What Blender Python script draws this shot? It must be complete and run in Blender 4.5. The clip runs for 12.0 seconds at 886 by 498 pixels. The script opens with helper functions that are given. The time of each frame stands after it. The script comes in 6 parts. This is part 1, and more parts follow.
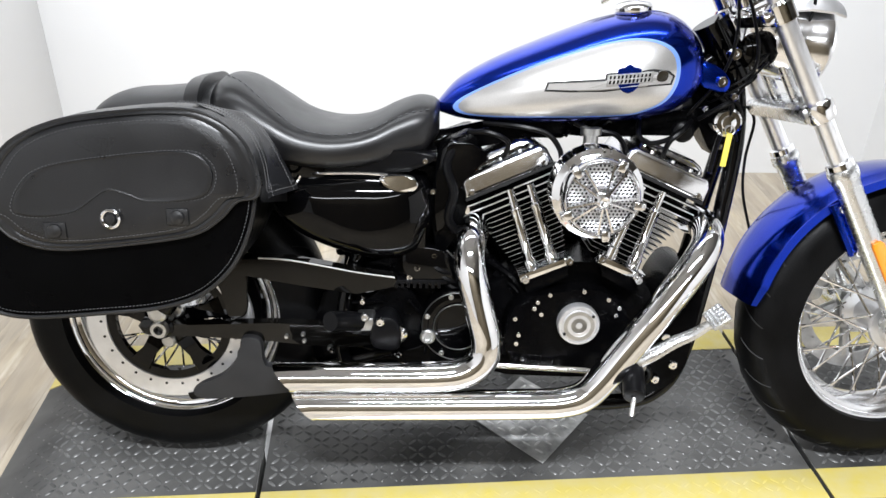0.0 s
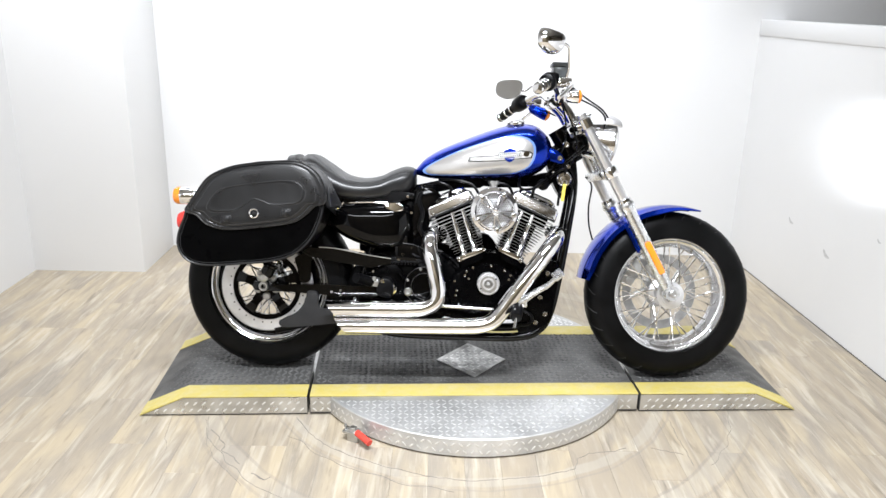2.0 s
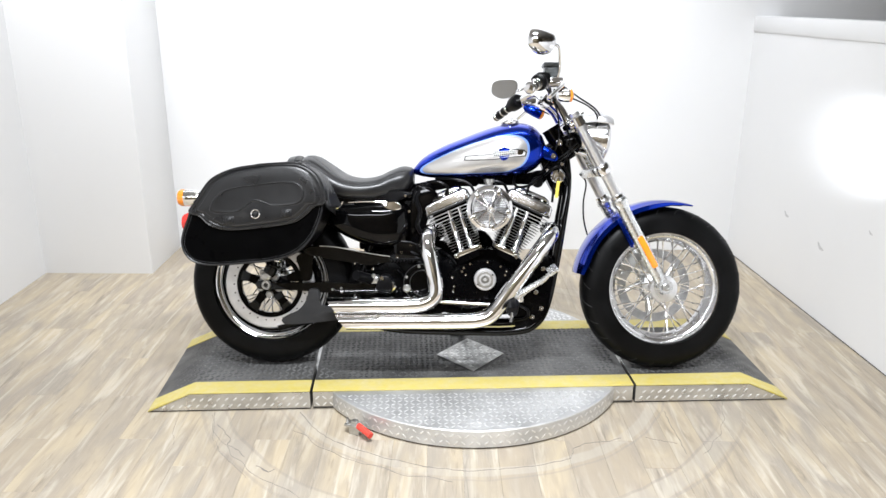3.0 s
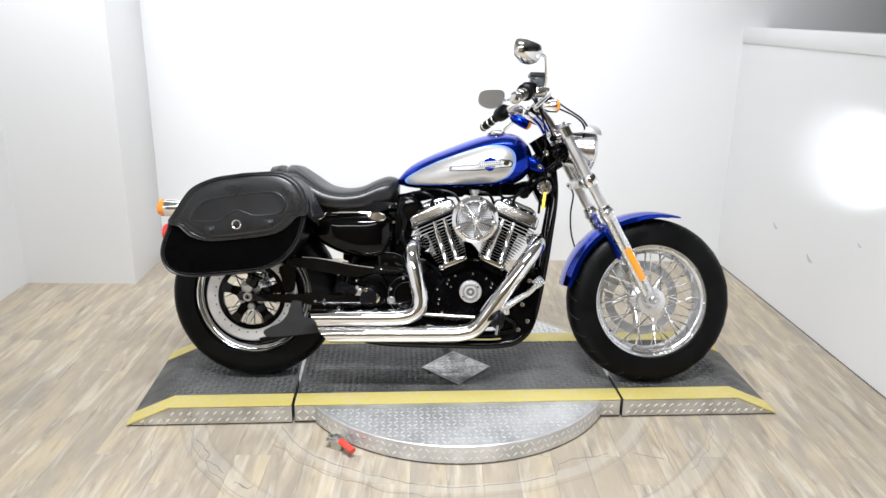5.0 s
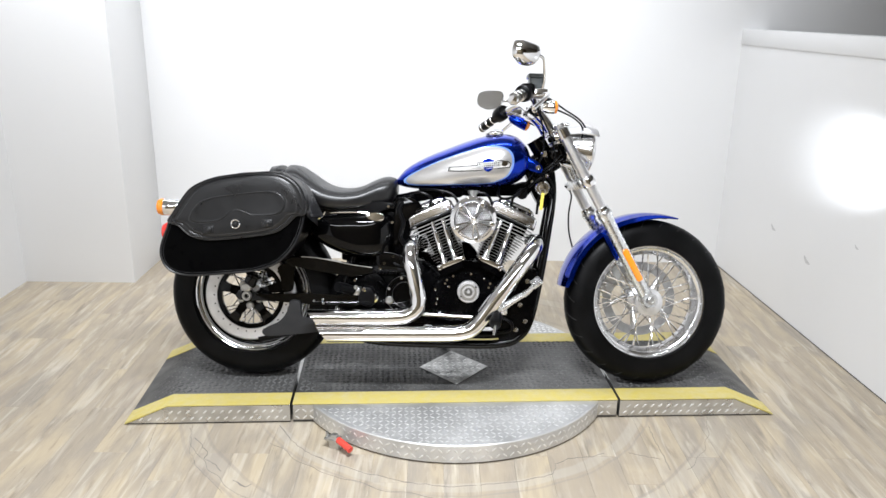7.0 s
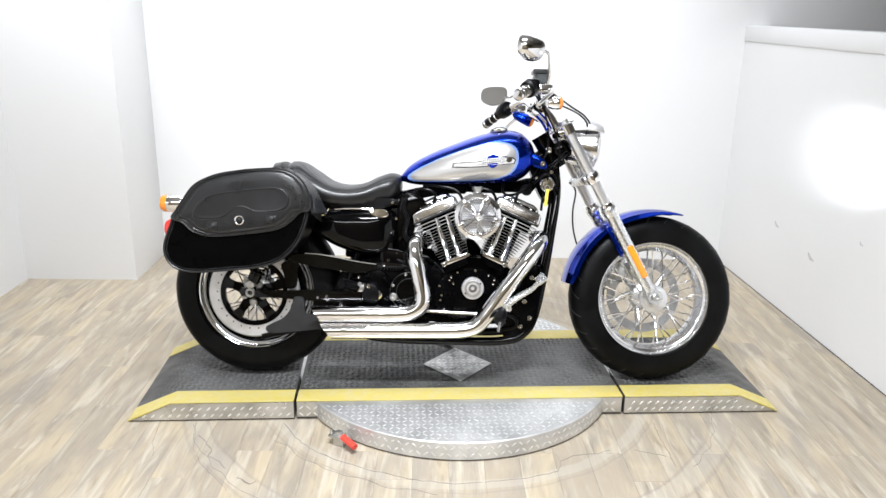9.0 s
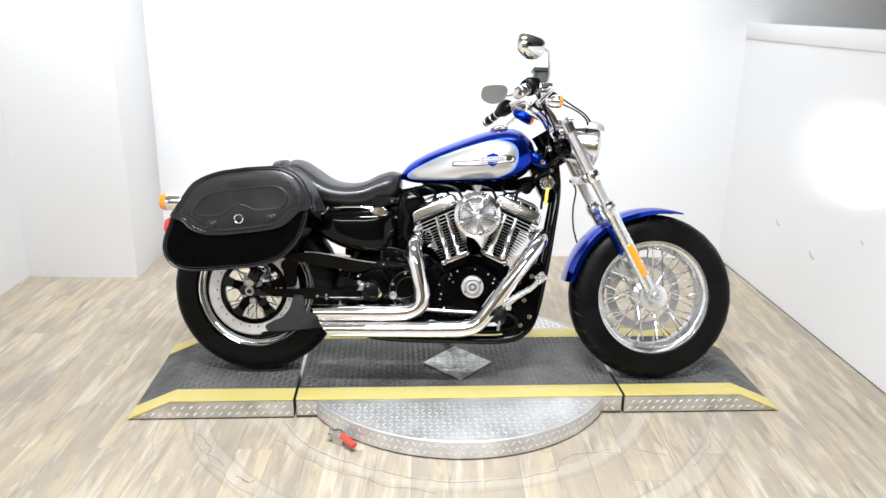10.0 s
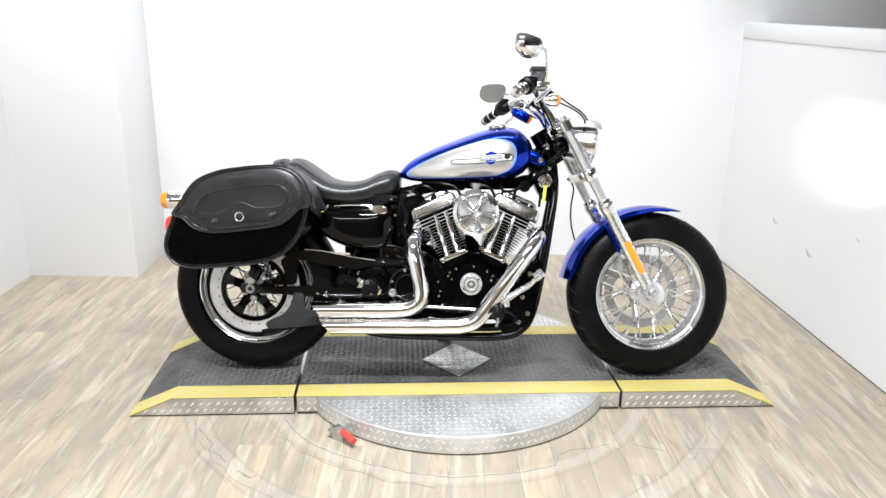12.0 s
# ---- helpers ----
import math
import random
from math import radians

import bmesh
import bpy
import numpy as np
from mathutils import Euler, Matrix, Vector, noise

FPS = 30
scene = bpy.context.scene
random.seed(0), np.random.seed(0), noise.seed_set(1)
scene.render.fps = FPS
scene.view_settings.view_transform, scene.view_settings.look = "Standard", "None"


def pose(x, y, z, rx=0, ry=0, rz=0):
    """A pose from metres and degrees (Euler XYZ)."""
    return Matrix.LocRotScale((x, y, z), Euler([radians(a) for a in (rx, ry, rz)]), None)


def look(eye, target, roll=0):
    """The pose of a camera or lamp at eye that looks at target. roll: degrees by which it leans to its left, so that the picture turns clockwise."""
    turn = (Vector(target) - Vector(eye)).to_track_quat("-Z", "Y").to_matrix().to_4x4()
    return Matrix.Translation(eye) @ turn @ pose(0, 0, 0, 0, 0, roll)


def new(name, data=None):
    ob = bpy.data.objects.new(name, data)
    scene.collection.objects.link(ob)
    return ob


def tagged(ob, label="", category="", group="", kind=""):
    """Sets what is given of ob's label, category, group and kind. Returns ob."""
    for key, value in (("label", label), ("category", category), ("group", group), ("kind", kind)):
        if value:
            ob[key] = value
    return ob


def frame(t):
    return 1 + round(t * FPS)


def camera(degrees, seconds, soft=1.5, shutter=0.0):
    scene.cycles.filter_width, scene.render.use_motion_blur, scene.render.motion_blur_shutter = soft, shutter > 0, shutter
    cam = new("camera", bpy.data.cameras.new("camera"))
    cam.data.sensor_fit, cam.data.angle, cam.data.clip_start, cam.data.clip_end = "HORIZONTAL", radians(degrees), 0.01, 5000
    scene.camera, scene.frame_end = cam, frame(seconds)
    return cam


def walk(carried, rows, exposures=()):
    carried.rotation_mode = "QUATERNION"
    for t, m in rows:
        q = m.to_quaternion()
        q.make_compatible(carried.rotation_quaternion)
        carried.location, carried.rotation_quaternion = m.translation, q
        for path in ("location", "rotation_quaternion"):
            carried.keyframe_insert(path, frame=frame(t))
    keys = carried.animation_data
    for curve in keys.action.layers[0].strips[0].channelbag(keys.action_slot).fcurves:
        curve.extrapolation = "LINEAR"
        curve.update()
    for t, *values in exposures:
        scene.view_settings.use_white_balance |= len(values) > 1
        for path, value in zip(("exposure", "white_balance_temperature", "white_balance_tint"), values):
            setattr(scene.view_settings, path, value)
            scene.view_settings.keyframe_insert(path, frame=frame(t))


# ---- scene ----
cam = camera(60.0, 12.0, soft=1.5)
PATH = [
    (0, (-0.231, -1.322, 1.31), (-0.168, 0.419, 0.327), 1.3),
    (0.1, (-0.214, -1.342, 1.314), (-0.146, 0.401, 0.336), 0.8),
    (0.2, (-0.198, -1.472, 1.324), (-0.144, 0.311, 0.419), 1.1),
    (0.3, (-0.195, -1.578, 1.324), (-0.126, 0.228, 0.469), 0.9),
    (0.4, (-0.174, -1.67, 1.334), (-0.141, 0.127, 0.455), 1.2),
    (0.5, (-0.169, -1.748, 1.346), (-0.148, 0.048, 0.467), 1.4),
    (0.6, (-0.167, -1.827, 1.366), (-0.149, -0.024, 0.5), 1.5),
    (0.7, (-0.128, -1.897, 1.377), (-0.125, -0.068, 0.568), 1.2),
    (0.8, (-0.117, -1.967, 1.384), (-0.113, -0.126, 0.602), 0.7),
    (0.9, (-0.099, -2.028, 1.39), (-0.1, -0.167, 0.659), 0.7),
    (1, (-0.086, -2.111, 1.397), (-0.104, -0.249, 0.668), 1.2),
    (1.1, (-0.072, -2.159, 1.4), (-0.105, -0.302, 0.656), 1.6),
    (1.2, (-0.056, -2.252, 1.406), (-0.087, -0.385, 0.689), 1.4),
    (1.3, (-0.055, -2.286, 1.408), (-0.119, -0.415, 0.704), 1.1),
    (1.4, (-0.058, -2.339, 1.414), (-0.115, -0.463, 0.725), 0.9),
    (1.5, (-0.067, -2.426, 1.426), (-0.09, -0.532, 0.782), 0.9),
    (1.6, (-0.073, -2.476, 1.424), (-0.073, -0.576, 0.799), 0.7),
    (1.7, (-0.087, -2.515, 1.421), (-0.09, -0.611, 0.81), 0.5),
    (1.8, (-0.103, -2.57, 1.422), (-0.092, -0.67, 0.798), 0.9),
    (1.9, (-0.117, -2.643, 1.424), (-0.081, -0.74, 0.81), 1.4),
    (2, (-0.13, -2.698, 1.427), (-0.1, -0.796, 0.811), 1.4),
    (2.5, (-0.122, -2.793, 1.444), (-0.105, -0.89, 0.829), 0.2),
    (3, (-0.09, -2.767, 1.441), (-0.082, -0.864, 0.823), 0.4),
    (3.5, (-0.065, -2.737, 1.446), (-0.044, -0.827, 0.853), 0.1),
    (5.5, (-0.064, -2.725, 1.435), (-0.034, -0.817, 0.838), 0.9),
    (6, (-0.069, -2.725, 1.438), (-0.035, -0.819, 0.833), 0.8),
    (6.5, (-0.067, -2.732, 1.438), (-0.038, -0.823, 0.842), 0.9),
    (7, (-0.058, -2.736, 1.44), (-0.029, -0.827, 0.846), 1.0),
    (9, (-0.076, -2.728, 1.431), (-0.045, -0.819, 0.832), 1.0),
    (9.5, (-0.071, -2.724, 1.434), (-0.044, -0.818, 0.827), 1.1),
    (10, (-0.068, -2.723, 1.435), (-0.042, -0.817, 0.829), 1.0),
    (10.5, (-0.069, -2.731, 1.427), (-0.04, -0.822, 0.831), 1.0),
    (11, (-0.071, -2.737, 1.428), (-0.04, -0.828, 0.832), 0.9),
    (11.5, (-0.061, -2.741, 1.428), (-0.033, -0.835, 0.824), 0.8),
    (12, (-0.064, -2.75, 1.431), (-0.038, -0.843, 0.827), 0.9),
]
EXPOSURE = [(0.0, -0.13), (1.0, -0.08), (2.5, -0.05), (3.5, -0.17), (5.5, -0.28), (7.0, -0.28), (9.0, -0.1), (12.0, -0.02)]
walk(cam, [(t, look(eye, target, roll)) for t, eye, target, roll in PATH], EXPOSURE)

# ---- light ----
world = bpy.data.worlds.new("world")
world.use_nodes = True
scene.world = world
world.node_tree.nodes["Background"].inputs[0].default_value = (0.9, 0.95, 1.0, 1)
world.node_tree.nodes["Background"].inputs[1].default_value = 0.25


def area(name, x, y, z, sx, sy, watts, colour=(0.91, 0.945, 1.0), target=None):
    data = bpy.data.lights.new(name, "AREA")
    data.shape, data.size, data.size_y, data.energy, data.color = "RECTANGLE", sx, sy, watts, colour
    ob = new(name, data)
    ob.matrix_world = look((x, y, z), target or (x, y + 0.001, 0))
    return ob


# fill lamp without a known source, added to brighten the back wall
area("wall_washer", -0.5, 0.45, 2.93, 3.7, 0.12, 80, target=(-0.5, 1.9, 1.0)).data.spread = radians(112)
area("ceiling_lamp_middle", -0.08, -1.55, 2.93, 1.2, 0.16, 134).data.spread = radians(136)
area("ceiling_lamp_front", -0.6, -3.9, 2.93, 2.8, 0.4, 134)
spot_data = bpy.data.lights.new("wall_spot", "SPOT")
spot_data.energy, spot_data.spot_size, spot_data.spot_blend, spot_data.shadow_soft_size = 135, radians(35), 1.0, 0.03
spot_data.color = (0.86, 0.92, 1.0)
new("wall_spot", spot_data).matrix_world = look((1.38, -0.3, 0.93), (1.78, 0.45, 0.86))


# ---- materials ----
def shade(name, colour, rough=0.5, metal=0.0, coat=0.0, var=0.0, var_scale=8.0, bump=0.0, bump_scale=60.0, second=None, rough_var=0.0,
          stretch=(1, 1, 1), ior=1.5, coat_rough=0.03, spec=0.5):
    m = bpy.data.materials.new(name)
    m.use_nodes = True
    t = m.node_tree
    b = t.nodes["Principled BSDF"]
    b.inputs["Roughness"].default_value, b.inputs["Metallic"].default_value = rough, metal
    b.inputs["Coat Weight"].default_value, b.inputs["Coat Roughness"].default_value = coat, coat_rough
    b.inputs["IOR"].default_value, b.inputs["Specular IOR Level"].default_value = ior, spec
    b.inputs["Base Color"].default_value = (*colour, 1)
    co = t.nodes.new("ShaderNodeTexCoord")
    mp = t.nodes.new("ShaderNodeMapping")
    mp.inputs["Scale"].default_value = stretch
    t.links.new(co.outputs["Object"], mp.inputs["Vector"])
    if var or second:
        n1 = t.nodes.new("ShaderNodeTexNoise")
        n1.inputs["Scale"].default_value, n1.inputs["Detail"].default_value = var_scale, 6
        t.links.new(mp.outputs[0], n1.inputs["Vector"])
        ramp = t.nodes.new("ShaderNodeMapRange")
        ramp.inputs["From Min"].default_value, ramp.inputs["From Max"].default_value = 0.3, 0.7
        t.links.new(n1.outputs["Fac"], ramp.inputs["Value"])
        mix = t.nodes.new("ShaderNodeMix")
        mix.data_type = "RGBA"
        mix.inputs["A"].default_value = (*[c * (1 - var) for c in colour], 1)
        mix.inputs["B"].default_value = (*(second or [min(1, c * (1 + var)) for c in colour]), 1)
        t.links.new(ramp.outputs[0], mix.inputs["Factor"])
        t.links.new(mix.outputs["Result"], b.inputs["Base Color"])
    if rough_var:
        n2 = t.nodes.new("ShaderNodeTexNoise")
        n2.inputs["Scale"].default_value, n2.inputs["Detail"].default_value = var_scale * 2.3, 5
        t.links.new(mp.outputs[0], n2.inputs["Vector"])
        r2 = t.nodes.new("ShaderNodeMapRange")
        r2.inputs["From Min"].default_value, r2.inputs["From Max"].default_value = 0.3, 0.7
        r2.inputs["To Min"].default_value, r2.inputs["To Max"].default_value = max(0.01, rough - rough_var), min(1, rough + rough_var)
        t.links.new(n2.outputs["Fac"], r2.inputs["Value"])
        t.links.new(r2.outputs[0], b.inputs["Roughness"])
    if bump:
        n3 = t.nodes.new("ShaderNodeTexNoise")
        n3.inputs["Scale"].default_value, n3.inputs["Detail"].default_value = bump_scale, 4
        t.links.new(mp.outputs[0], n3.inputs["Vector"])
        bp = t.nodes.new("ShaderNodeBump")
        bp.inputs["Strength"].default_value, bp.inputs["Distance"].default_value = bump, 0.002
        t.links.new(n3.outputs["Fac"], bp.inputs["Height"])
        t.links.new(bp.outputs[0], b.inputs["Normal"])
    return m


CHROME = shade("chrome", (0.86, 0.86, 0.87), 0.05, 1, var=0.03, var_scale=30, rough_var=0.03)
RIM = shade("polished_rim", (0.82, 0.82, 0.83), 0.16, 1, var=0.04, var_scale=30, rough_var=0.05)
SATIN = shade("satin_aluminium", (0.74, 0.75, 0.76), 0.27, 1, var=0.03, var_scale=25, rough_var=0.03)
STEEL = shade("zinc_steel", (0.55, 0.55, 0.54), 0.35, 1, var=0.15, var_scale=40)
GLOSS_BLACK = shade("gloss_black_paint", (0.001, 0.001, 0.0012), 0.04, var=0.3, var_scale=12, spec=0.22)
ENGINE_BLACK = shade("wrinkle_black_paint", (0.0012, 0.0012, 0.0014), 0.18, var=0.3, var_scale=20, bump=0.08, bump_scale=900, spec=0.045)
PLASTIC_BLACK = shade("matt_black_plastic", (0.003, 0.003, 0.0035), 0.3, var=0.25, var_scale=15, bump=0.1, bump_scale=500, spec=0.14)
POLISHED_BLACK = shade("polished_black_enamel", (0.003, 0.0028, 0.0025), 0.06, var=0.3, var_scale=12, spec=0.34)
SMOKED = shade("smoked_plastic", (0.1, 0.11, 0.115), 0.22, var=0.15, var_scale=30)
GUARD_GREY = shade("dark_grey_plastic", (0.02, 0.02, 0.021), 0.5, var=0.2, var_scale=15, bump=0.1, bump_scale=500, spec=0.25)
RUBBER = shade("tyre_rubber", (0.0026, 0.0026, 0.0028), 0.42, var=0.5, var_scale=9, bump=0.2, bump_scale=300, rough_var=0.12, spec=0.1)
LEATHER = shade("bag_leather", (0.0065, 0.0067, 0.0076), 0.33, var=0.4, var_scale=6, bump=0.18, bump_scale=260, rough_var=0.09, spec=0.5)
# bag body below the lid: much darker and duller than the lid's leather
BODY_LEATHER = shade("darker_bag_leather", (0.0009, 0.0009, 0.001), 0.34, var=0.4, var_scale=9, bump=0.15, bump_scale=260, rough_var=0.08, spec=0.03)
SEAT_VINYL = shade("seat_vinyl", (0.005, 0.005, 0.0056), 0.36, var=0.3, var_scale=6, bump=0.04, bump_scale=420, rough_var=0.05, spec=0.58)
THREAD = shade("grey_thread", (0.08, 0.08, 0.084), 0.7, var=0.2, var_scale=90)
BLUE = shade("metallic_blue_paint", (0.0006, 0.027, 0.40), 0.17, 0.97, coat=0.28, var=0.12, var_scale=400)
BLUE_LINE = shade("pale_blue_pinstripe", (0.2, 0.36, 0.85), 0.3, 0.2, coat=1.0)
SILVER = shade("metallic_silver_paint", (0.62, 0.61, 0.6), 0.3, 0.75, coat=1.0, var=0.06, var_scale=500)
AMBER = shade("amber_lens", (0.9, 0.27, 0.02), 0.2, coat=0.6)
RED_LENS = shade("red_lens", (0.75, 0.03, 0.02), 0.15, coat=0.8)
LENS = shade("clear_lens", (0.8, 0.82, 0.85), 0.06, 0.85)
MIRROR = shade("mirror_glass", (0.8, 0.8, 0.8), 0.02, 1)
YELLOW_TAG = shade("yellow_plastic_tag", (0.78, 0.66, 0.1), 0.5)
YELLOW = shade("yellow_floor_paint", (0.65, 0.53, 0.12), 0.48, var=0.2, var_scale=26, rough_var=0.14, second=(0.5, 0.43, 0.19))
PLATE_BLACK = shade("black_tread_plate", (0.038, 0.038, 0.038), 0.42, 0.0, var=0.4, var_scale=5, rough_var=0.14, second=(0.115, 0.113, 0.109), spec=0.35)
LUG_BLACK = shade("worn_black_lug", (0.036, 0.036, 0.036), 0.3, 0.15, var=0.4, var_scale=7, second=(0.15, 0.15, 0.147), spec=0.5)
PLATE_ALU = shade("aluminium_tread_plate", (0.56, 0.56, 0.555), 0.44, 0.7, var=0.2, var_scale=6, rough_var=0.12, second=(0.74, 0.74, 0.735))
LUG_ALU = shade("bright_worn_lug", (0.8, 0.8, 0.79), 0.36, 0.75, var=0.14, var_scale=30)
PLATE_EDGE = shade("aluminium_skirt_plate", (0.5, 0.485, 0.45), 0.34, 0.8, var=0.18, var_scale=9, rough_var=0.1, second=(0.66, 0.645, 0.61))
WALL = shade("white_wall_paint", (0.7, 0.7, 0.7), 0.45, var=0.015, var_scale=1.2, bump=0.05, bump_scale=130, rough_var=0.06)
CEIL = shade("unseen_ceiling_grey", (0.38, 0.378, 0.372), 0.8, var=0.03, var_scale=2)
HALL_WALL = shade("tan_hall_paint", (0.27, 0.235, 0.19), 0.7, var=0.04, var_scale=2)
# dimness of the unseen hall put into the colour, for chrome and black reflections
DIM_WALL = shade("dim_reflected_brown", (0.1, 0.078, 0.046), 0.7, var=0.1, var_scale=2)
SUBFLOOR = shade("subfloor", (0.12, 0.1, 0.08), 0.8, var=0.2, var_scale=5)
RED_GRIP = shade("red_rubber_grip", (0.7, 0.06, 0.04), 0.45, var=0.15, var_scale=60)
DARK = shade("black_gap", (0.002, 0.002, 0.002), 0.7)
SCREEN = shade("perforated_chrome", (0.8, 0.8, 0.81), 0.38, 0.95)
BRUSHED = shade("brushed_aluminium", (0.74, 0.74, 0.75), 0.36, 0.8, var=0.06, var_scale=40, rough_var=0.08)
FIN_EDGE = shade("machined_fin_edge", (0.62, 0.62, 0.62), 0.33, 0.85, var=0.1, var_scale=60)
INLAY = shade("scuffed_aluminium_inlay", (0.36, 0.36, 0.355), 0.46, 0.5, var=0.3, var_scale=30, rough_var=0.15, second=(0.66, 0.66, 0.65))
DISC_STEEL = shade("brake_disc_steel", (0.42, 0.42, 0.42), 0.32, 0.9, var=0.15, var_scale=40)
FORK = shade("polished_fork_tube", (0.88, 0.88, 0.89), 0.3, 0.92, var=0.05, var_scale=30)


def plank_material():
    m = bpy.data.materials.new("weathered_wood_plank")
    m.use_nodes = True
    t = m.node_tree
    n, l = t.nodes, t.links
    b = n["Principled BSDF"]
    info, co = n.new("ShaderNodeObjectInfo"), n.new("ShaderNodeTexCoord")
    off = n.new("ShaderNodeVectorMath")
    off.operation = "MULTIPLY_ADD"
    comb = n.new("ShaderNodeCombineXYZ")
    for i in range(3):
        l.new(info.outputs["Random"], comb.inputs[i])
    off.inputs[1].default_value = (37, 53, 19)
    l.new(comb.outputs[0], off.inputs[0])
    l.new(co.outputs["Object"], off.inputs[2])

    def tex(scale, stretch, detail=6, rough=0.6, distort=0.0):
        mp, x = n.new("ShaderNodeMapping"), n.new("ShaderNodeTexNoise")
        mp.inputs["Scale"].default_value = stretch
        x.inputs["Scale"].default_value, x.inputs["Detail"].default_value = scale, detail
        x.inputs["Roughness"].default_value, x.inputs["Distortion"].default_value = rough, distort
        l.new(off.outputs[0], mp.inputs["Vector"])
        l.new(mp.outputs[0], x.inputs["Vector"])
        return x.outputs["Fac"]

    def mix(f, a, c, lo, hi):
        r, x = n.new("ShaderNodeMapRange"), n.new("ShaderNodeMix")
        r.inputs["From Min"].default_value, r.inputs["From Max"].default_value = lo, hi
        l.new(f, r.inputs["Value"])
        x.data_type = "RGBA"
        for s, v in (("A", a), ("B", c)):
            if isinstance(v, tuple):
                x.inputs[s].default_value = (*v, 1)
            else:
                l.new(v, x.inputs[s])
        l.new(r.outputs[0], x.inputs["Factor"])
        return x.outputs["Result"]

    broad = tex(1.6, (5, 1.5, 1), 5, 0.55, 0.9)
    stave = tex(1.0, (26, 2.1, 1), 3, 0.5, 0.5)
    streak = tex(1.0, (34, 3.2, 1), 6, 0.6, 1.2)
    pale = tex(1.3, (20, 2.4, 1), 5, 0.55, 0.8)
    grain = tex(5, (60, 3.0, 1), 6, 0.65, 0.3)
    c = mix(broad, (0.415, 0.345, 0.242), (0.28, 0.248, 0.204), 0.36, 0.64)
    c = mix(stave, c, (0.265, 0.228, 0.18), 0.47, 0.74)
    c = mix(pale, c, (0.52, 0.468, 0.385), 0.51, 0.77)
    c = mix(streak, c, (0.115, 0.094, 0.07), 0.56, 0.89)
    c = mix(grain, c, (0.43, 0.375, 0.295), 0.52, 0.95)
    c = mix(info.outputs["Random"], c, (0.3, 0.255, 0.2), 0.45, 1.5)
    # pale rubbed rings left by whatever swings round the turntable
    geo, away, patch = n.new("ShaderNodeNewGeometry"), n.new("ShaderNodeVectorMath"), n.new("ShaderNodeTexNoise")
    away.operation = "DISTANCE"
    away.inputs[1].default_value = (0.033, 0.097, 0)
    patch.inputs["Scale"].default_value, patch.inputs["Detail"].default_value = 3.5, 5
    l.new(geo.outputs["Position"], away.inputs[0])
    l.new(geo.outputs["Position"], patch.inputs["Vector"])

    def calc(op, a, c2):
        x = n.new("ShaderNodeMath")
        x.operation, x.use_clamp = op, op == "MINIMUM"
        for i, v in enumerate((a, c2)):
            if isinstance(v, float):
                x.inputs[i].default_value = v
            else:
                l.new(v, x.inputs[i])
        return x.outputs[0]

    wander = calc("MULTIPLY_ADD", patch.outputs["Fac"], 0.05)
    l.new(away.outputs["Value"], wander.node.inputs[2])
    for radius, width, tone, most in ((0.77, 0.02, (0.44, 0.41, 0.36), 0.4), (1.04, 0.03, (0.4, 0.37, 0.32), 0.34), (0.81, 0.004, (0.23, 0.21, 0.19), 0.4), (1.0, 0.005, (0.23, 0.21, 0.19), 0.4), (1.085, 0.005, (0.23, 0.21, 0.19), 0.36)):
        off_ring = calc("DIVIDE", calc("ABSOLUTE", calc("SUBTRACT", wander, radius), 0.0), width)
        near = calc("MAXIMUM", calc("SUBTRACT", 1.3, off_ring), 0.0)
        worn = calc("MULTIPLY", calc("MINIMUM", near, most), patch.outputs["Fac"])
        c = mix(worn, c, tone, 0.0, 0.62)
    l.new(c, b.inputs["Base Color"])
    b.inputs["Roughness"].default_value, b.inputs["Specular IOR Level"].default_value = 0.5, 0.35
    bp = n.new("ShaderNodeBump")
    bp.inputs["Strength"].default_value, bp.inputs["Distance"].default_value = 0.12, 0.001
    l.new(grain, bp.inputs["Height"])
    l.new(bp.outputs[0], b.inputs["Normal"])
    return m


PLANK = plank_material()


# ---- mesh helpers ----
def part(name, bm, material, parent=None, label="", xf=None, sharp=38):
    if xf is not None:
        bmesh.ops.transform(bm, matrix=xf, verts=bm.verts)
    bmesh.ops.recalc_face_normals(bm, faces=bm.faces)
    me = bpy.data.meshes.new(name)
    bm.to_mesh(me)
    bm.free()
    me.materials.append(material)
    for p in me.polygons:
        p.use_smooth = True
    me.set_sharp_from_angle(angle=radians(sharp))
    ob = new(name, me)
    if parent is not None:
        ob.parent = parent
    if label:
        ob["label"] = label
    return ob


def join(*bms):
    out = bmesh.new()
    for b in bms:
        me = bpy.data.meshes.new("tmp")
        b.to_mesh(me)
        out.from_mesh(me)
        bpy.data.meshes.remove(me)
        b.free()
    return out


def spline(pts, per=6, closed=False):
    p = [Vector(q) for q in pts]
    n, out = len(p), []
    for i in range(n if closed else n - 1):
        if closed:
            a, b, c, d = p[i - 1], p[i], p[(i + 1) % n], p[(i + 2) % n]
        else:
            a, b, c, d = p[max(i - 1, 0)], p[i], p[i + 1], p[min(i + 2, n - 1)]
        for k in range(per):
            u = k / per
            out.append(0.5 * (2 * b + (c - a) * u + (2 * a - 5 * b + 4 * c - d) * u * u + (3 * b - a - 3 * c + d) * u ** 3))
    if not closed:
        out.append(p[-1])
    return out


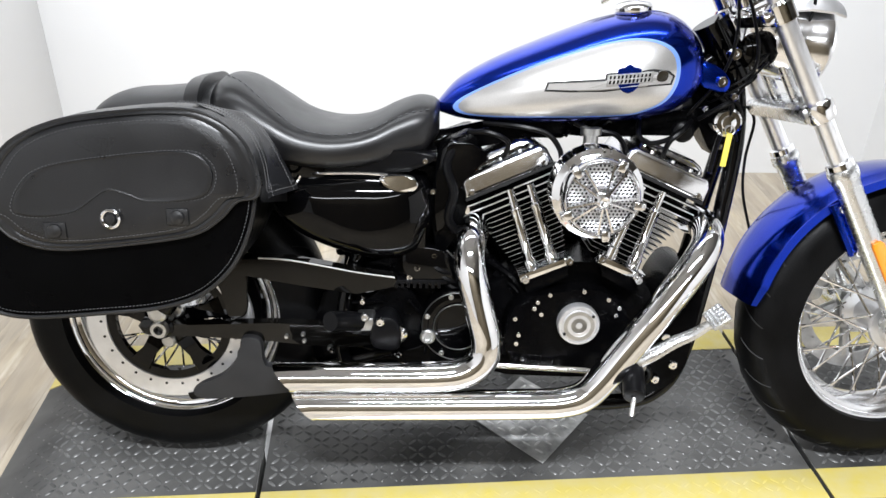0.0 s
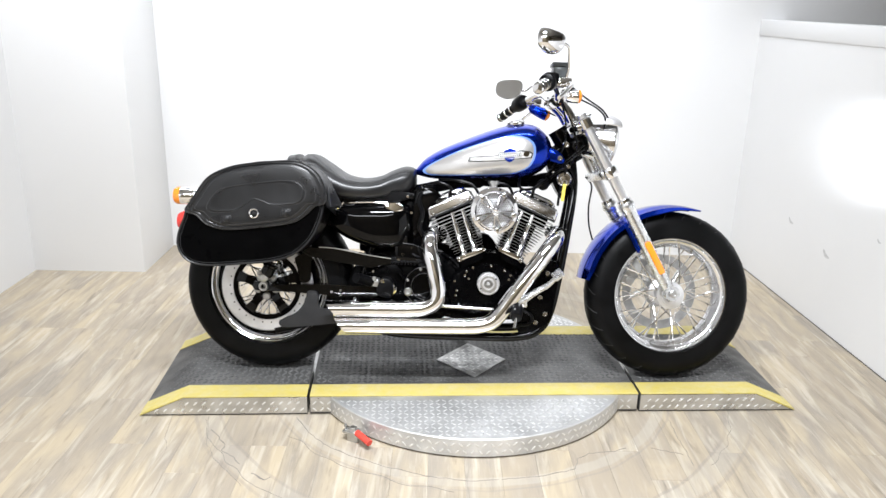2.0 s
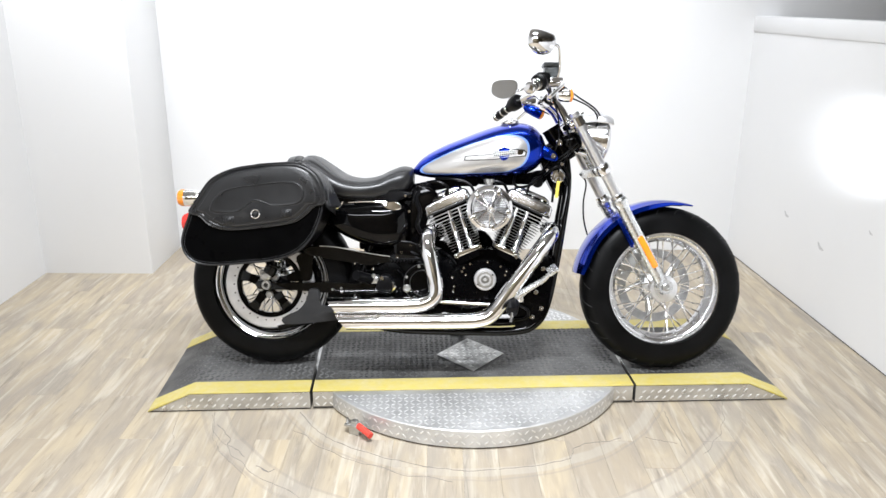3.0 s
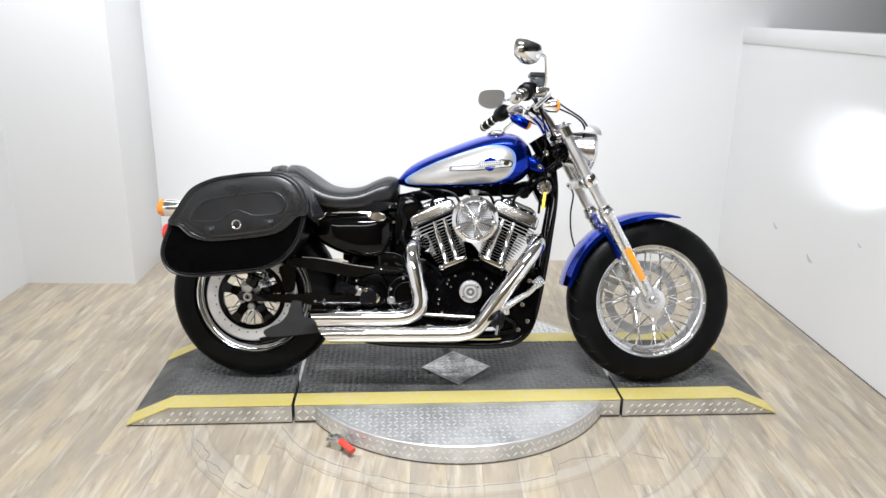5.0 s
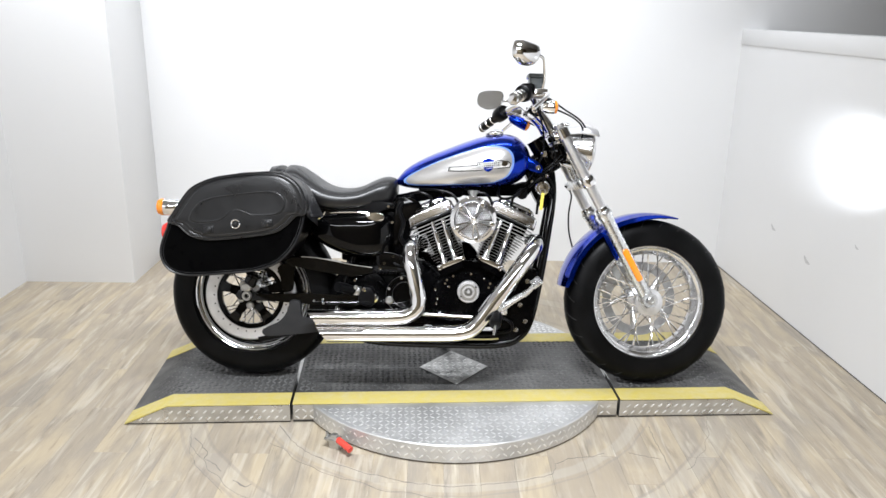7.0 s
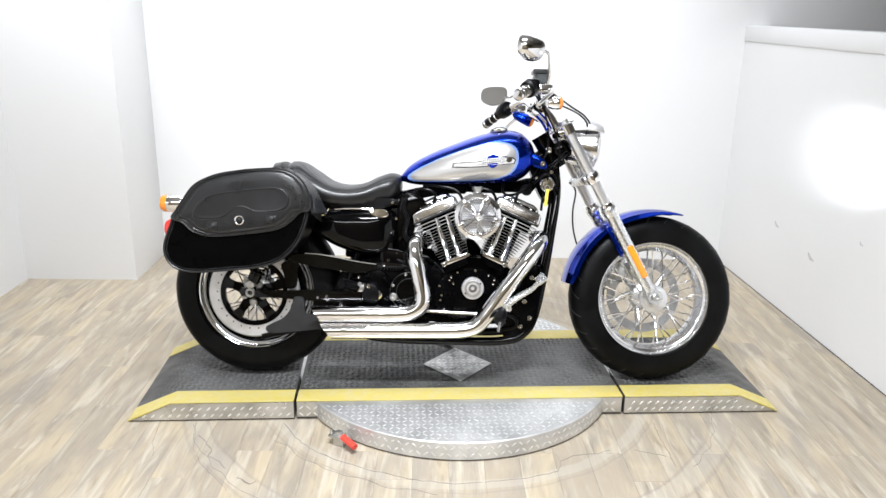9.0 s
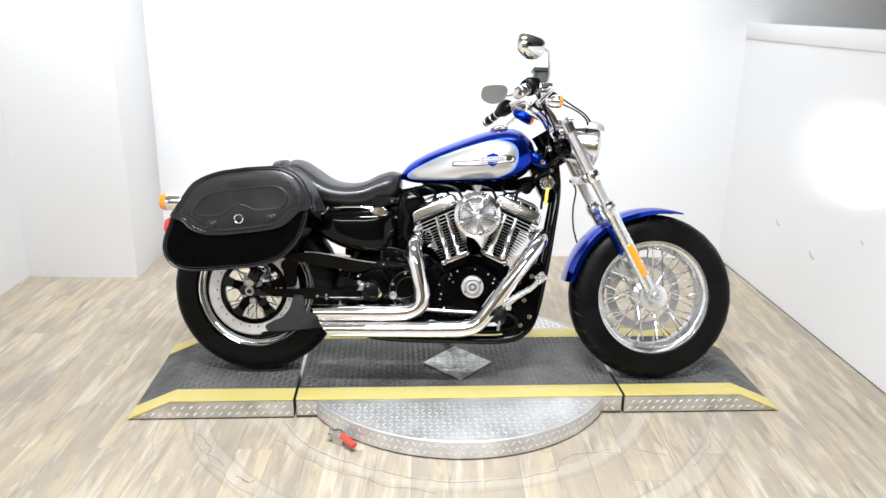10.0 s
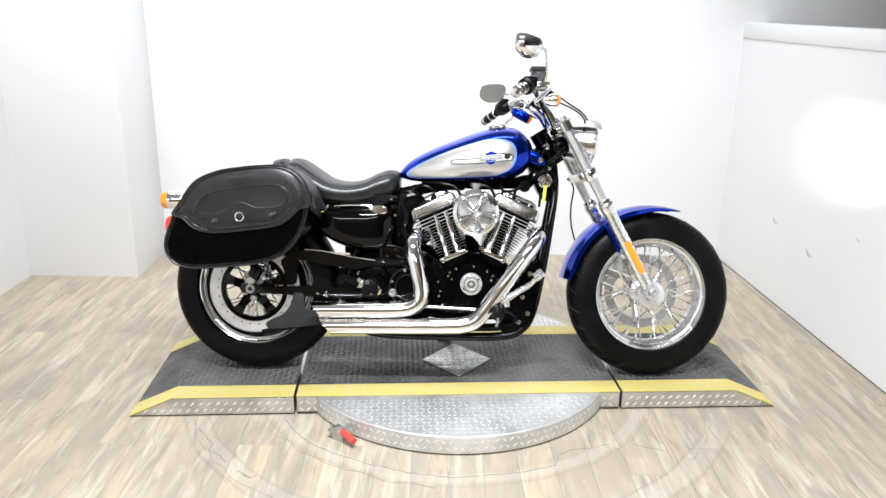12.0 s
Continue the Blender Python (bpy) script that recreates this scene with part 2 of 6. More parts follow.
def rings(loops, closed=True, cap=True, wrap=False):
    bm = bmesh.new()
    vs = [[bm.verts.new(v) for v in loop] for loop in loops]
    m = len(vs[0])
    pairs = list(zip(vs, vs[1:])) + ([(vs[-1], vs[0])] if wrap else [])
    for a, b in pairs:
        for i in range(m if closed else m - 1):
            j = (i + 1) % m
            bm.faces.new((a[i], a[j], b[j], b[i]))
    if cap and closed and not wrap:
        bm.faces.new(list(reversed(vs[0])))
        bm.faces.new(vs[-1])
    return bm


def tube(pts, r, seg=14, per=6, smooth=True, cap=True, squash=1.0):
    path = spline(pts, per) if smooth and len(pts) > 2 else [Vector(q) for q in pts]
    n = len(path)
    radii = [r] * n if not isinstance(r, (list, tuple)) else [r[0] + (r[1] - r[0]) * i / (n - 1) for i in range(n)]
    t0 = (path[1] - path[0]).normalized()
    u = t0.orthogonal().normalized()
    loops = []
    for i, q in enumerate(path):
        t = (path[min(i + 1, n - 1)] - path[max(i - 1, 0)]).normalized()
        u = (u - t * u.dot(t)).normalized()
        w = t.cross(u)
        loops.append([q + radii[i] * (math.cos(a) * u + squash * math.sin(a) * w) for a in (2 * math.pi * k / seg for k in range(seg))])
    return rings(loops, cap=cap)


def rod(a, b, r, seg=12, r2=None):
    return tube([a, b], [r, r if r2 is None else r2], seg, smooth=False)


def lathe(profile, centre, axis=(0, -1, 0), seg=40, wrap=False, cap=True):
    ax = Vector(axis).normalized()
    u = ax.orthogonal().normalized()
    if abs(ax.y) > 0.9:
        u = Vector((1, 0, 0))
    w = ax.cross(u)
    c = Vector(centre)
    loops = [[c + ax * h + max(r, 1e-4) * (math.cos(a) * u + math.sin(a) * w) for a in (2 * math.pi * k / seg for k in range(seg))] for r, h in profile]
    return rings(loops, wrap=wrap, cap=cap)


def prism(outline, y0, y1, bevel=0.003, segments=2):
    """Outline in (x, z), extruded from y0 to y1."""
    bm = rings([[(x, y0, z) for x, z in outline], [(x, y1, z) for x, z in outline]])
    if bevel:
        edges = [e for e in bm.edges if abs(e.verts[0].co.y - e.verts[1].co.y) < 1e-6]
        bmesh.ops.bevel(bm, geom=edges, offset=bevel, segments=segments, affect="EDGES", profile=0.5)
    return bm


def box(x0, x1, y0, y1, z0, z1, bevel=0.002, segments=2):
    bm = bmesh.new()
    bmesh.ops.create_cube(bm, size=1)
    bmesh.ops.transform(bm, matrix=Matrix.Translation(((x0 + x1) / 2, (y0 + y1) / 2, (z0 + z1) / 2)) @ Matrix.Diagonal((abs(x1 - x0), abs(y1 - y0), abs(z1 - z0), 1)), verts=bm.verts)
    if bevel:
        bmesh.ops.bevel(bm, geom=bm.edges[:], offset=bevel, segments=segments, affect="EDGES", profile=0.5)
    return bm


def round_outline(pts, per=5):
    return [(p.x, p.y) for p in spline([(x, z, 0) for x, z in pts], per, closed=True)]


def moved(bm, m):
    bmesh.ops.transform(bm, matrix=m, verts=bm.verts)
    return bm


def each(name, bms, material, parent, label="", xf=None):
    for bm in bms:
        part(name, bm, material, parent, label, xf)


def bolt(x, y, z, r=0.007, h=0.006, axis=(0, -1, 0)):
    return lathe([(r, -0.004), (r, h * 0.7), (r * 0.8, h), (r * 0.45, h), (r * 0.4, h * 0.5), (0.0001, h * 0.5)], (x, y, z), axis, 10)


# ---- the room ----
def slab(name, x0, x1, y0, y1, z0, z1, material, label, category="wall"):
    return tagged(part(name, box(x0, x1, y0, y1, z0, z1, 0), material), label, category, kind="structure")


BACK, RIGHT, LEFT, TOP = 1.68, 1.66, -2.252, 2.98
slab("wall_north", -4.2, 6.0, BACK, BACK + 0.12, -0.1, TOP, WALL, "plain white painted back wall of the photo bay")
SIDE = pose(RIGHT, BACK, 0, 0, 0, 2.2)
slab("wall_east", 0, 0.12, -5.0, 0.06, -0.1, 1.285, WALL, "white painted half-height side wall with scuffs").matrix_world = SIDE
tagged(part("trim", box(-0.007, 0.13, -5.0, 0, 1.285, 1.368, 0.004), WALL), "white wooden cap rail on the half-height wall", "trim", kind="structure").matrix_world = SIDE
tagged(part("trim", box(-0.0025, 0.001, -5.0, 0, 0.0005, 0.003, 0), DARK), "dark gap along the foot of the side wall", "trim", kind="structure").matrix_world = SIDE
slab("wall_west", LEFT - 0.12, LEFT, -6.0, 1.205, -0.1, TOP, WALL, "white painted side wall meeting a boxed-out column")
tagged(part("pillar", box(-4.2, -1.667, 1.205, BACK, -0.1, TOP, 0.006), WALL), "white boxed-out column in the room's corner", "column", kind="structure")
slab("wall_far_east", 5.9, 6.0, -4.6, BACK, -0.1, TOP, HALL_WALL, "tan painted wall of the hall beyond")
# unseen wall added so that the bike mirrors a dim hall
slab("wall_south", -4.2, 6.0, -4.7, -4.6, -0.1, TOP, DIM_WALL, "dim brown wall added behind the viewer for reflections")
# unseen ceiling added to close the room, mid grey and darker than the walls
slab("ceiling", -4.2, 6.0, -6.1, BACK + 0.12, TOP, TOP + 0.1, CEIL, "grey ceiling added out of view to close the room", "ceiling")
floor = slab("floor", -4.2, 6.0, -6.1, BACK + 0.12, -0.12, -0.0045, SUBFLOOR, "weathered wood-look plank floor", "floor")

# ---- the turntable and its ramps ----
H = 0.075
PLAT = pose(0.027, 0.0775, 0, 0, 0, 2.8)
HALF, GAP, SLOPE, TIP = 0.303, 0.601, 1.038, 1.192


def treads(name, spots, material, parent, size=0.0122, wide=0.0036, high=0.0036):
    """Raised lens-shaped lugs of a tread plate: spots are (place, along, normal)."""
    vs, fs = [], []
    for p, a, nrm in spots:
        p, a, nrm = Vector(p), Vector(a).normalized(), Vector(nrm).normalized()
        b = nrm.cross(a)
        k = len(vs)
        for s, w in ((-1, 0), (-0.5, 1), (0.5, 1), (1, 0), (0.5, -1), (-0.5, -1)):
            vs.append(p + a * s * size + b * w * wide)
        for s in (-0.55, 0.55):
            vs.append(p + a * s * size + nrm * high)
        fs += [(k, k + 1, k + 6), (k + 1, k + 2, k + 7, k + 6), (k + 2, k + 3, k + 7), (k + 3, k + 4, k + 7), (k + 4, k + 5, k + 6, k + 7), (k + 5, k, k + 6)]
    me = bpy.data.meshes.new(name)
    me.from_pydata(vs, [], fs)
    me.materials.append(material)
    for p in me.polygons:
        p.use_smooth = True
    ob = new(name, me)
    ob.parent = parent
    return tagged(ob, kind="stuff")


def lug_grid(x0, x1, y0, y1, keep, pitch=0.0215):
    out = []
    nx, ny = int((x1 - x0) / pitch), int((y1 - y0) / pitch)
    for i in range(nx + 1):
        for j in range(ny + 1):
            x, y = x0 + (i + 0.5) * pitch, y0 + (j + 0.5) * pitch
            if keep(x, y):
                out.append((x, y, 1 if (i + j) % 2 else -1))
    return out


turntable = tagged(new("turntable"), "round aluminium tread-plate turntable with black centre panel and yellow edges", "turntable")
turntable.matrix_world = PLAT
DISC_Y, DISC_R = 0.0195, 0.615
part("disc", lathe([(DISC_R - 0.004, 0.006), (DISC_R, 0.008), (DISC_R, H - 0.006), (DISC_R - 0.003, H - 0.003), (0.001, H - 0.003)], (0, DISC_Y, 0), (0, 0, 1), 120), PLATE_ALU, turntable, "bare aluminium tread plate disc")
part("foot_ring", lathe([(DISC_R - 0.02, 0.0), (DISC_R - 0.012, 0.0), (DISC_R - 0.012, 0.008), (DISC_R - 0.02, 0.008)], (0, DISC_Y, 0), (0, 0, 1), 90), DARK, turntable)
centre_panel = part("centre_panel", box(-GAP + 0.005, GAP - 0.005, -HALF, HALF, 0.006, H, 0.0015), PLATE_BLACK, turntable, "black tread-plate centre panel")
for s in (-1, 1):
    part("skirt", box(-GAP + 0.006, GAP - 0.006, s * HALF - 0.0015, s * HALF + 0.0015, 0.012, H - 0.004, 0.0005), PLATE_EDGE, turntable)
    part("yellow_stripe", box(-GAP + 0.005, GAP - 0.005, s * (HALF + 0.003) - 0.0, s * (HALF - 0.084), H - 0.002, H + 0.0022, 0.001), YELLOW, turntable, "worn yellow painted edge stripe")
dia, DIA_Y = 0.136, -0.024
part("diamond_inlay", prism([(-dia, 0), (0, -dia), (dia, 0), (0, dia)], 0, 0.003, 0.0005), INLAY, turntable, "scuffed aluminium diamond-shaped inlay",
     xf=Matrix.Translation((0.007, DIA_Y, H + 0.0028)) @ Matrix.Diagonal((1, 1.1, 1, 1)) @ pose(0, 0, 0, 90))


def on_diamond(x, y):
    return abs(x - 0.007) + abs(y - DIA_Y) / 1.1 < dia + 0.008


def lug_spots(cells, z):
    return [((x, y, z), (1, 0.9 * d, 0), (0, 0, 1)) for x, y, d in cells]


treads("tread_pattern", lug_spots(lug_grid(-GAP + 0.014, GAP - 0.028, -HALF + 0.096, HALF - 0.096, lambda x, y: not on_diamond(x, y)), H), LUG_BLACK, turntable)
treads("tread_pattern", lug_spots(lug_grid(-dia + 0.007, dia + 0.01, DIA_Y - 0.15, DIA_Y + 0.15, lambda x, y: abs(x - 0.007) + abs(y - DIA_Y) / 1.1 < dia - 0.014, 0.0245), H + 0.0058), LUG_ALU, turntable, 0.0115, 0.003, 0.002)
treads("tread_pattern", lug_spots(lug_grid(-GAP + 0.014, GAP - 0.028, -HALF, -HALF + 0.08, lambda x, y: -HALF + 0.014 < y < -HALF + 0.068), H + 0.0018), YELLOW, turntable, high=0.0012)
treads("tread_pattern", lug_spots(lug_grid(-0.58, 0.58, -0.62, 0.6, lambda x, y: abs(y) > HALF + 0.015 and math.hypot(x, y - DISC_Y) < DISC_R - 0.014, 0.0225), H - 0.003), LUG_ALU, turntable, 0.0112, 0.003, 0.0024)
rim_spots = []
for i in range(150):
    a = 2 * math.pi * i / 150
    if abs(DISC_R * math.sin(a) + DISC_Y) > HALF:
        for j in range(2):
            out = Vector((math.cos(a + j * 0.02), math.sin(a + j * 0.02), 0))
            along = Vector((-out.y, out.x, 0.9 * (1 if (i + j) % 2 else -1)))
            rim_spots.append((out * DISC_R + Vector((0, DISC_Y, 0.024 + 0.026 * j)), along, out))
treads("tread_pattern", rim_spots, LUG_ALU, turntable, 0.0112, 0.003, 0.0024)
treads("tread_pattern", [((x, -HALF - 0.0015, 0.022 + 0.026 * j), (1, 0, 0.9 * (1 if (i + j) % 2 else -1)), (0, -1, 0)) for j in range(2)
                         for i, x in enumerate([-0.58 + 0.026 * k for k in range(46)]) if 0.52 < abs(x) < GAP - 0.016], LUG_ALU, turntable, 0.0112, 0.003, 0.0024)


def loading_ramp(sign, label):
    ob = tagged(new("loading_ramp"), label, "ramp", "ramps at the turntable")
    ob.matrix_world = PLAT
    a, b, c = sign * (GAP + 0.005), sign * SLOPE, sign * TIP
    lo = 0.004
    prof = [(a, lo), (a, H), (b, H), (c, lo + 0.005), (c, lo)]
    if sign < 0:
        prof.reverse()
    part("deck", prism(prof, -HALF, HALF, 0.001, 1), PLATE_BLACK, ob, "black tread-plate ramp deck")
    for s in (-1, 1):
        sk = [(a, lo + 0.004), (a, H - 0.005), (b, H - 0.005), (c - sign * 0.012, lo + 0.003)]
        part("skirt", prism(sk, s * HALF - 0.0015, s * HALF + 0.0015, 0.0004, 1), PLATE_EDGE, ob, "aluminium tread-plate side skirt")
        st = [(a, H - 0.002), (a, H + 0.0022), (b, H + 0.0022), (c, lo + 0.0075), (c + sign * 0.004, lo), (c, lo), (b, H - 0.002)]
        part("yellow_stripe", prism(st, s * (HALF + 0.003), s * (HALF - 0.084), 0.0006, 1), YELLOW, ob, "worn yellow painted edge stripe")
    part("edge_strip", box(a - 0.0012, a + 0.0012, -HALF + 0.085, HALF - 0.085, H - 0.02, H + 0.0012, 0.0004), STEEL, ob, "bare metal edge strip")
    part("backing", prism([(a, 0.001), (a, lo + 0.001), (c, lo + 0.001), (c, 0.001)], -HALF + 0.006, HALF - 0.006, 0), DARK, ob)
    drop = math.atan2(H - lo, abs(c - b))
    spots = []
    for x, y, d in lug_grid(min(a, c), max(a, c), -HALF + 0.096, HALF - 0.096, lambda x, y: abs(x) < TIP - 0.012 and abs(x) > GAP + 0.02):
        if abs(x) < SLOPE:
            spots.append(((x, y, H), (1, 0.9 * d, 0), (0, 0, 1)))
        else:
            spots.append(((x, y, H - (abs(x) - SLOPE) * math.tan(drop)), (1, 0.9 * d, -sign * math.tan(drop)), (sign * math.sin(drop), 0, math.cos(drop))))
    treads("tread_pattern", spots, LUG_BLACK, ob)
    treads("tread_pattern", [((x, -HALF - 0.0015, 0.022 + 0.026 * j), (1, 0, 0.9), (0, -1, 0)) for j in range(2) for i, x in
                             enumerate([sign * (GAP + 0.025 + 0.03 * k + 0.013 * j) for k in range(19)]) if abs(x) < SLOPE + 0.12 - 0.11 * j], LUG_ALU, ob, 0.0112, 0.003, 0.0024)
    return ob


loading_ramp(-1, "black tread-plate ramp with yellow edges behind the rear wheel")
loading_ramp(1, "black tread-plate ramp with yellow edges under the front wheel")

clamp = tagged(new("toggle_clamp"), "small steel toggle clamp with a red rubber grip", "clamp")
clamp.matrix_world = PLAT @ pose(-0.432, -0.475, 0.0, 0, 0, -24)
part("bracket", join(box(-0.02, 0.02, -0.012, 0.012, 0.0, 0.045, 0.003), box(-0.035, 0.012, -0.016, 0.016, 0.03, 0.038, 0.002), rod((-0.03, 0, 0.02), (-0.03, 0, 0.055), 0.005)), STEEL, clamp)
part("lever", join(rod((0, 0, 0.04), (0.03, -0.012, 0.036), 0.006), box(-0.012, 0.01, -0.01, 0.01, 0.034, 0.052, 0.003)), STEEL, clamp)
part("grip", tube([(0.018, -0.008, 0.037), (0.03, -0.014, 0.036), (0.068, -0.032, 0.031), (0.078, -0.037, 0.029)], 0.0115, 12, 4), RED_GRIP, clamp, "red rubber lever grip")

# ---- the motorcycle: x forward, y to its left, z up from the tyres' contact line; it leans on its stand ----
bike = tagged(new("motorcycle"), "blue and silver cruiser motorcycle with saddlebag leaning on its stand", "motorcycle")
bike.matrix_world = pose(-0.75, 0, H + 0.002, 0, 0, -1.2) @ pose(0.75, 0, 0, -12, 0, 0)
FX, FZ, RX, RZ = 0.766, 0.31, -0.752, 0.31
AXIS_AT, AXIS = Vector((0.35, 0, 0.93)), Vector((-0.53, 0, 0.848)).normalized()
STEER = Matrix.Translation(AXIS_AT) @ Matrix.Rotation(radians(5), 4, AXIS) @ Matrix.Translation(-AXIS_AT)


def sub(v, w):
    return (v[0] - w[0], v[1] - w[1], v[2] - w[2])


def tyre_mesh(x, z, r, rim, half, square=0.55):
    prof = []
    for k in range(25):
        a = math.pi * (k / 24)
        w = half * math.cos(a)
        rr = rim + (r - rim) * (math.sin(a) ** square if math.sin(a) > 0 else 0)
        prof.append((rr, w))
    prof += [(rim - 0.006, -half * 0.72), (rim - 0.006, half * 0.72)]
    bm = lathe(prof, (x, 0, z), (0, -1, 0), 96, wrap=True)
    for v in bm.verts:
        v.co.z = max(v.co.z, -0.001)
    return bm


def groove_lugs(x, z, r, rim, half, count, square=0.55):
    """Thin dark tread cuts that sweep over the tyre's shoulders."""
    bms = []
    for i in range(count):
        for s in (-1, 1):
            a0 = 2 * math.pi * (i + (0.5 if s > 0 else 0)) / count
            pts = []
            for k in range(6):
                u = 0.2 + 0.62 * k / 5
                ph = math.acos(min(1, u))
                rr = rim + (r - rim) * math.sin(ph) ** square - 0.0015
                a = a0 + 0.13 * (k / 5) * s
                pts.append((x + rr * math.cos(a), -s * half * u, z + rr * math.sin(a)))
            bms.append(tube(pts, 0.0022, 5, 1, smooth=False))
    return join(*bms)


def cast_ring(x, z, y0, y1, r0, r1, seg=72):
    return lathe([(r0, -y0), (r1, -y0), (r1, -y1), (r0, -y1)], (x, 0, z), (0, -1, 0), seg, wrap=True)


def rim_mesh(x, z, r, half):
    side = [(r + 0.004, half), (r - 0.002, half + 0.004), (r - 0.009, half + 0.002), (r - 0.012, half - 0.006), (r - 0.015, half * 0.78), (r - 0.023, half * 0.7), (r - 0.026, half * 0.55), (r - 0.037, half * 0.36), (r - 0.039, half * 0.16)]
    p = side + [(q, -w) for q, w in reversed(side)] + [(r - 0.004, 0)]
    return lathe(p, (x, 0, z), (0, -1, 0), 96, wrap=True)


def spokes(x, z, hub_r, hub_y, rim_r, count, parent, xf, material):
    for i in range(count):
        side = 1 if i % 2 else -1
        lead = 1 if (i // 2) % 2 else -1
        a = 2 * math.pi * (i + 0.5) / count
        b = a + lead * 0.62
        p0 = (x + hub_r * math.cos(b), side * hub_y, z + hub_r * math.sin(b))
        p1 = (x + rim_r * math.cos(a), side * 0.012, z + rim_r * math.sin(a))
        d = Vector(sub(p0, p1)).normalized()
        nip = tuple(Vector(p1) + d * 0.02)
        part("spoke", join(rod(p0, p1, 0.0025, 6), rod(p1, nip, 0.0036, 6)), material, parent, xf=xf)


# front wheel
front_wheel = part("front_wheel", rim_mesh(FX, FZ, 0.219, 0.053), RIM, bike, "laced chrome front wheel with black tyre", xf=STEER)
part("tyre", tyre_mesh(FX, FZ, 0.314, 0.216, 0.066), RUBBER, front_wheel, "black rubber tyre", xf=STEER)
tagged(part("tread_groove", groove_lugs(FX, FZ, 0.3145, 0.216, 0.066, 26), DARK, front_wheel, xf=STEER), kind="stuff")
part("hub", lathe([(0.018, 0.075), (0.036, 0.072), (0.038, 0.06), (0.052, 0.056), (0.053, 0.048), (0.03, 0.04), (0.027, 0.0), (0.03, -0.04), (0.05, -0.05), (0.05, -0.06), (0.02, -0.07)], (FX, 0, FZ), (0, -1, 0), 36), BRUSHED, front_wheel, xf=STEER)
spokes(FX, FZ, 0.047, 0.05, 0.182, 40, front_wheel, STEER, CHROME)
part("brake_disc", join(cast_ring(FX, FZ, 0.07, 0.075, 0.112, 0.146), *[lathe([(0.0045, 0), (0.0045, 0.009)], (FX + rr * math.cos(a), 0.079, FZ + rr * math.sin(a)), (0, -1, 0), 8)
     for k in range(30) for rr, a in [(0.121 + 0.008 * (k % 3), 2 * math.pi * k / 30)]]), DISC_STEEL, front_wheel, "drilled steel brake disc", xf=STEER)
part("disc_carrier", join(cast_ring(FX, FZ, 0.066, 0.073, 0.03, 0.06, 40), *[rod((FX + 0.055 * math.cos(a), 0.07, FZ + 0.055 * math.sin(a)), (FX + 0.116 * math.cos(a + 0.3), 0.072, FZ + 0.116 * math.sin(a + 0.3)), 0.011, 8) for a in [k * 1.2566 + 0.5 for k in range(5)]]), STEEL, front_wheel, xf=STEER)
part("brake_caliper", join(prism(round_outline([(FX - 0.15, FZ + 0.02), (FX - 0.16, FZ + 0.08), (FX - 0.12, FZ + 0.13), (FX - 0.08, FZ + 0.11), (FX - 0.1, FZ + 0.05)]), 0.045, 0.115, 0.006),
     *[lathe([(0.017, 0), (0.017, 0.008), (0.01, 0.01)], (FX - 0.128 + 0.012 * k, 0.044, FZ + 0.045 + 0.042 * k), (0, -1, 0), 16) for k in range(2)]), STEEL, front_wheel, "grey front brake caliper", xf=STEER)

# fork
TOPX, TOPZ = 0.415, 0.934
ENDX, ENDZ = FX - 0.012, FZ + 0.01
DIR = Vector((ENDX - TOPX, 0, ENDZ - TOPZ)).normalized()
LEN = math.hypot(ENDX - TOPX, ENDZ - TOPZ)


def leg(u, y):
    """A point on a fork leg, u metres below its top."""
    return (TOPX + DIR.x * u, y, TOPZ + DIR.z * u)


for s in (-1, 1):
    y = s * 0.108
    fork = part("fork_leg", join(rod(leg(-0.02, y), leg(0.345, y), 0.0185, 20), rod(leg(-0.03, y), leg(-0.018, y), 0.017, 16)), FORK, bike, "chrome fork tube with satin aluminium slider", xf=STEER)
    low = lathe([(0.0205, 0.324), (0.027, 0.328), (0.029, 0.335), (0.029, 0.348), (0.026, 0.355), (0.024, 0.37), (0.0245, LEN - 0.06), (0.023, LEN - 0.03), (0.024, LEN + 0.018), (0.02, LEN + 0.026)], leg(0, y), DIR, 28)
    part("slider", join(low, lathe([(0.027, -0.034), (0.027, 0.03)], leg(LEN, y), (0, -1, 0), 24)), SATIN, fork, "satin aluminium lower slider", xf=STEER)
    part("dust_boot", lathe([(0.0195, 0.312), (0.025, 0.314), (0.026, 0.325), (0.0195, 0.327)], leg(0, y), DIR, 24), CHROME, fork, xf=STEER)
    part("clamp_collar", lathe([(0.019, 0.185), (0.026, 0.188), (0.028, 0.195), (0.028, 0.217), (0.025, 0.224), (0.019, 0.226)], leg(0, y), DIR, 24), CHROME, fork, xf=STEER)
    part("axle_cap", join(lathe([(0.014, 0.0), (0.014, 0.006), (0.011, 0.008), (0.008, 0.008), (0.0075, 0.002), (0.0001, 0.002)], (leg(LEN, 0)[0], y + (-0.034 if s < 0 else 0.034), leg(LEN, 0)[2]), (0, s, 0), 18)), STEEL, fork, xf=STEER)
    if s < 0:
        rf = []
        side = Vector((-DIR.z, 0, DIR.x))
        for u, w in ((0.488, 0.008), (0.493, 0.0118), (0.612, 0.0118), (0.618, 0.008)):
            p = Vector(leg(u, 0))
            rf.append((p + side * w, p - side * w))
        ol = [(a.x, a.z) for a, b in rf] + [(b.x, b.z) for a, b in reversed(rf)]
        part("reflector", prism(ol, y - 0.033, y - 0.024, 0.002), AMBER, fork, "amber plastic side reflector", xf=STEER)
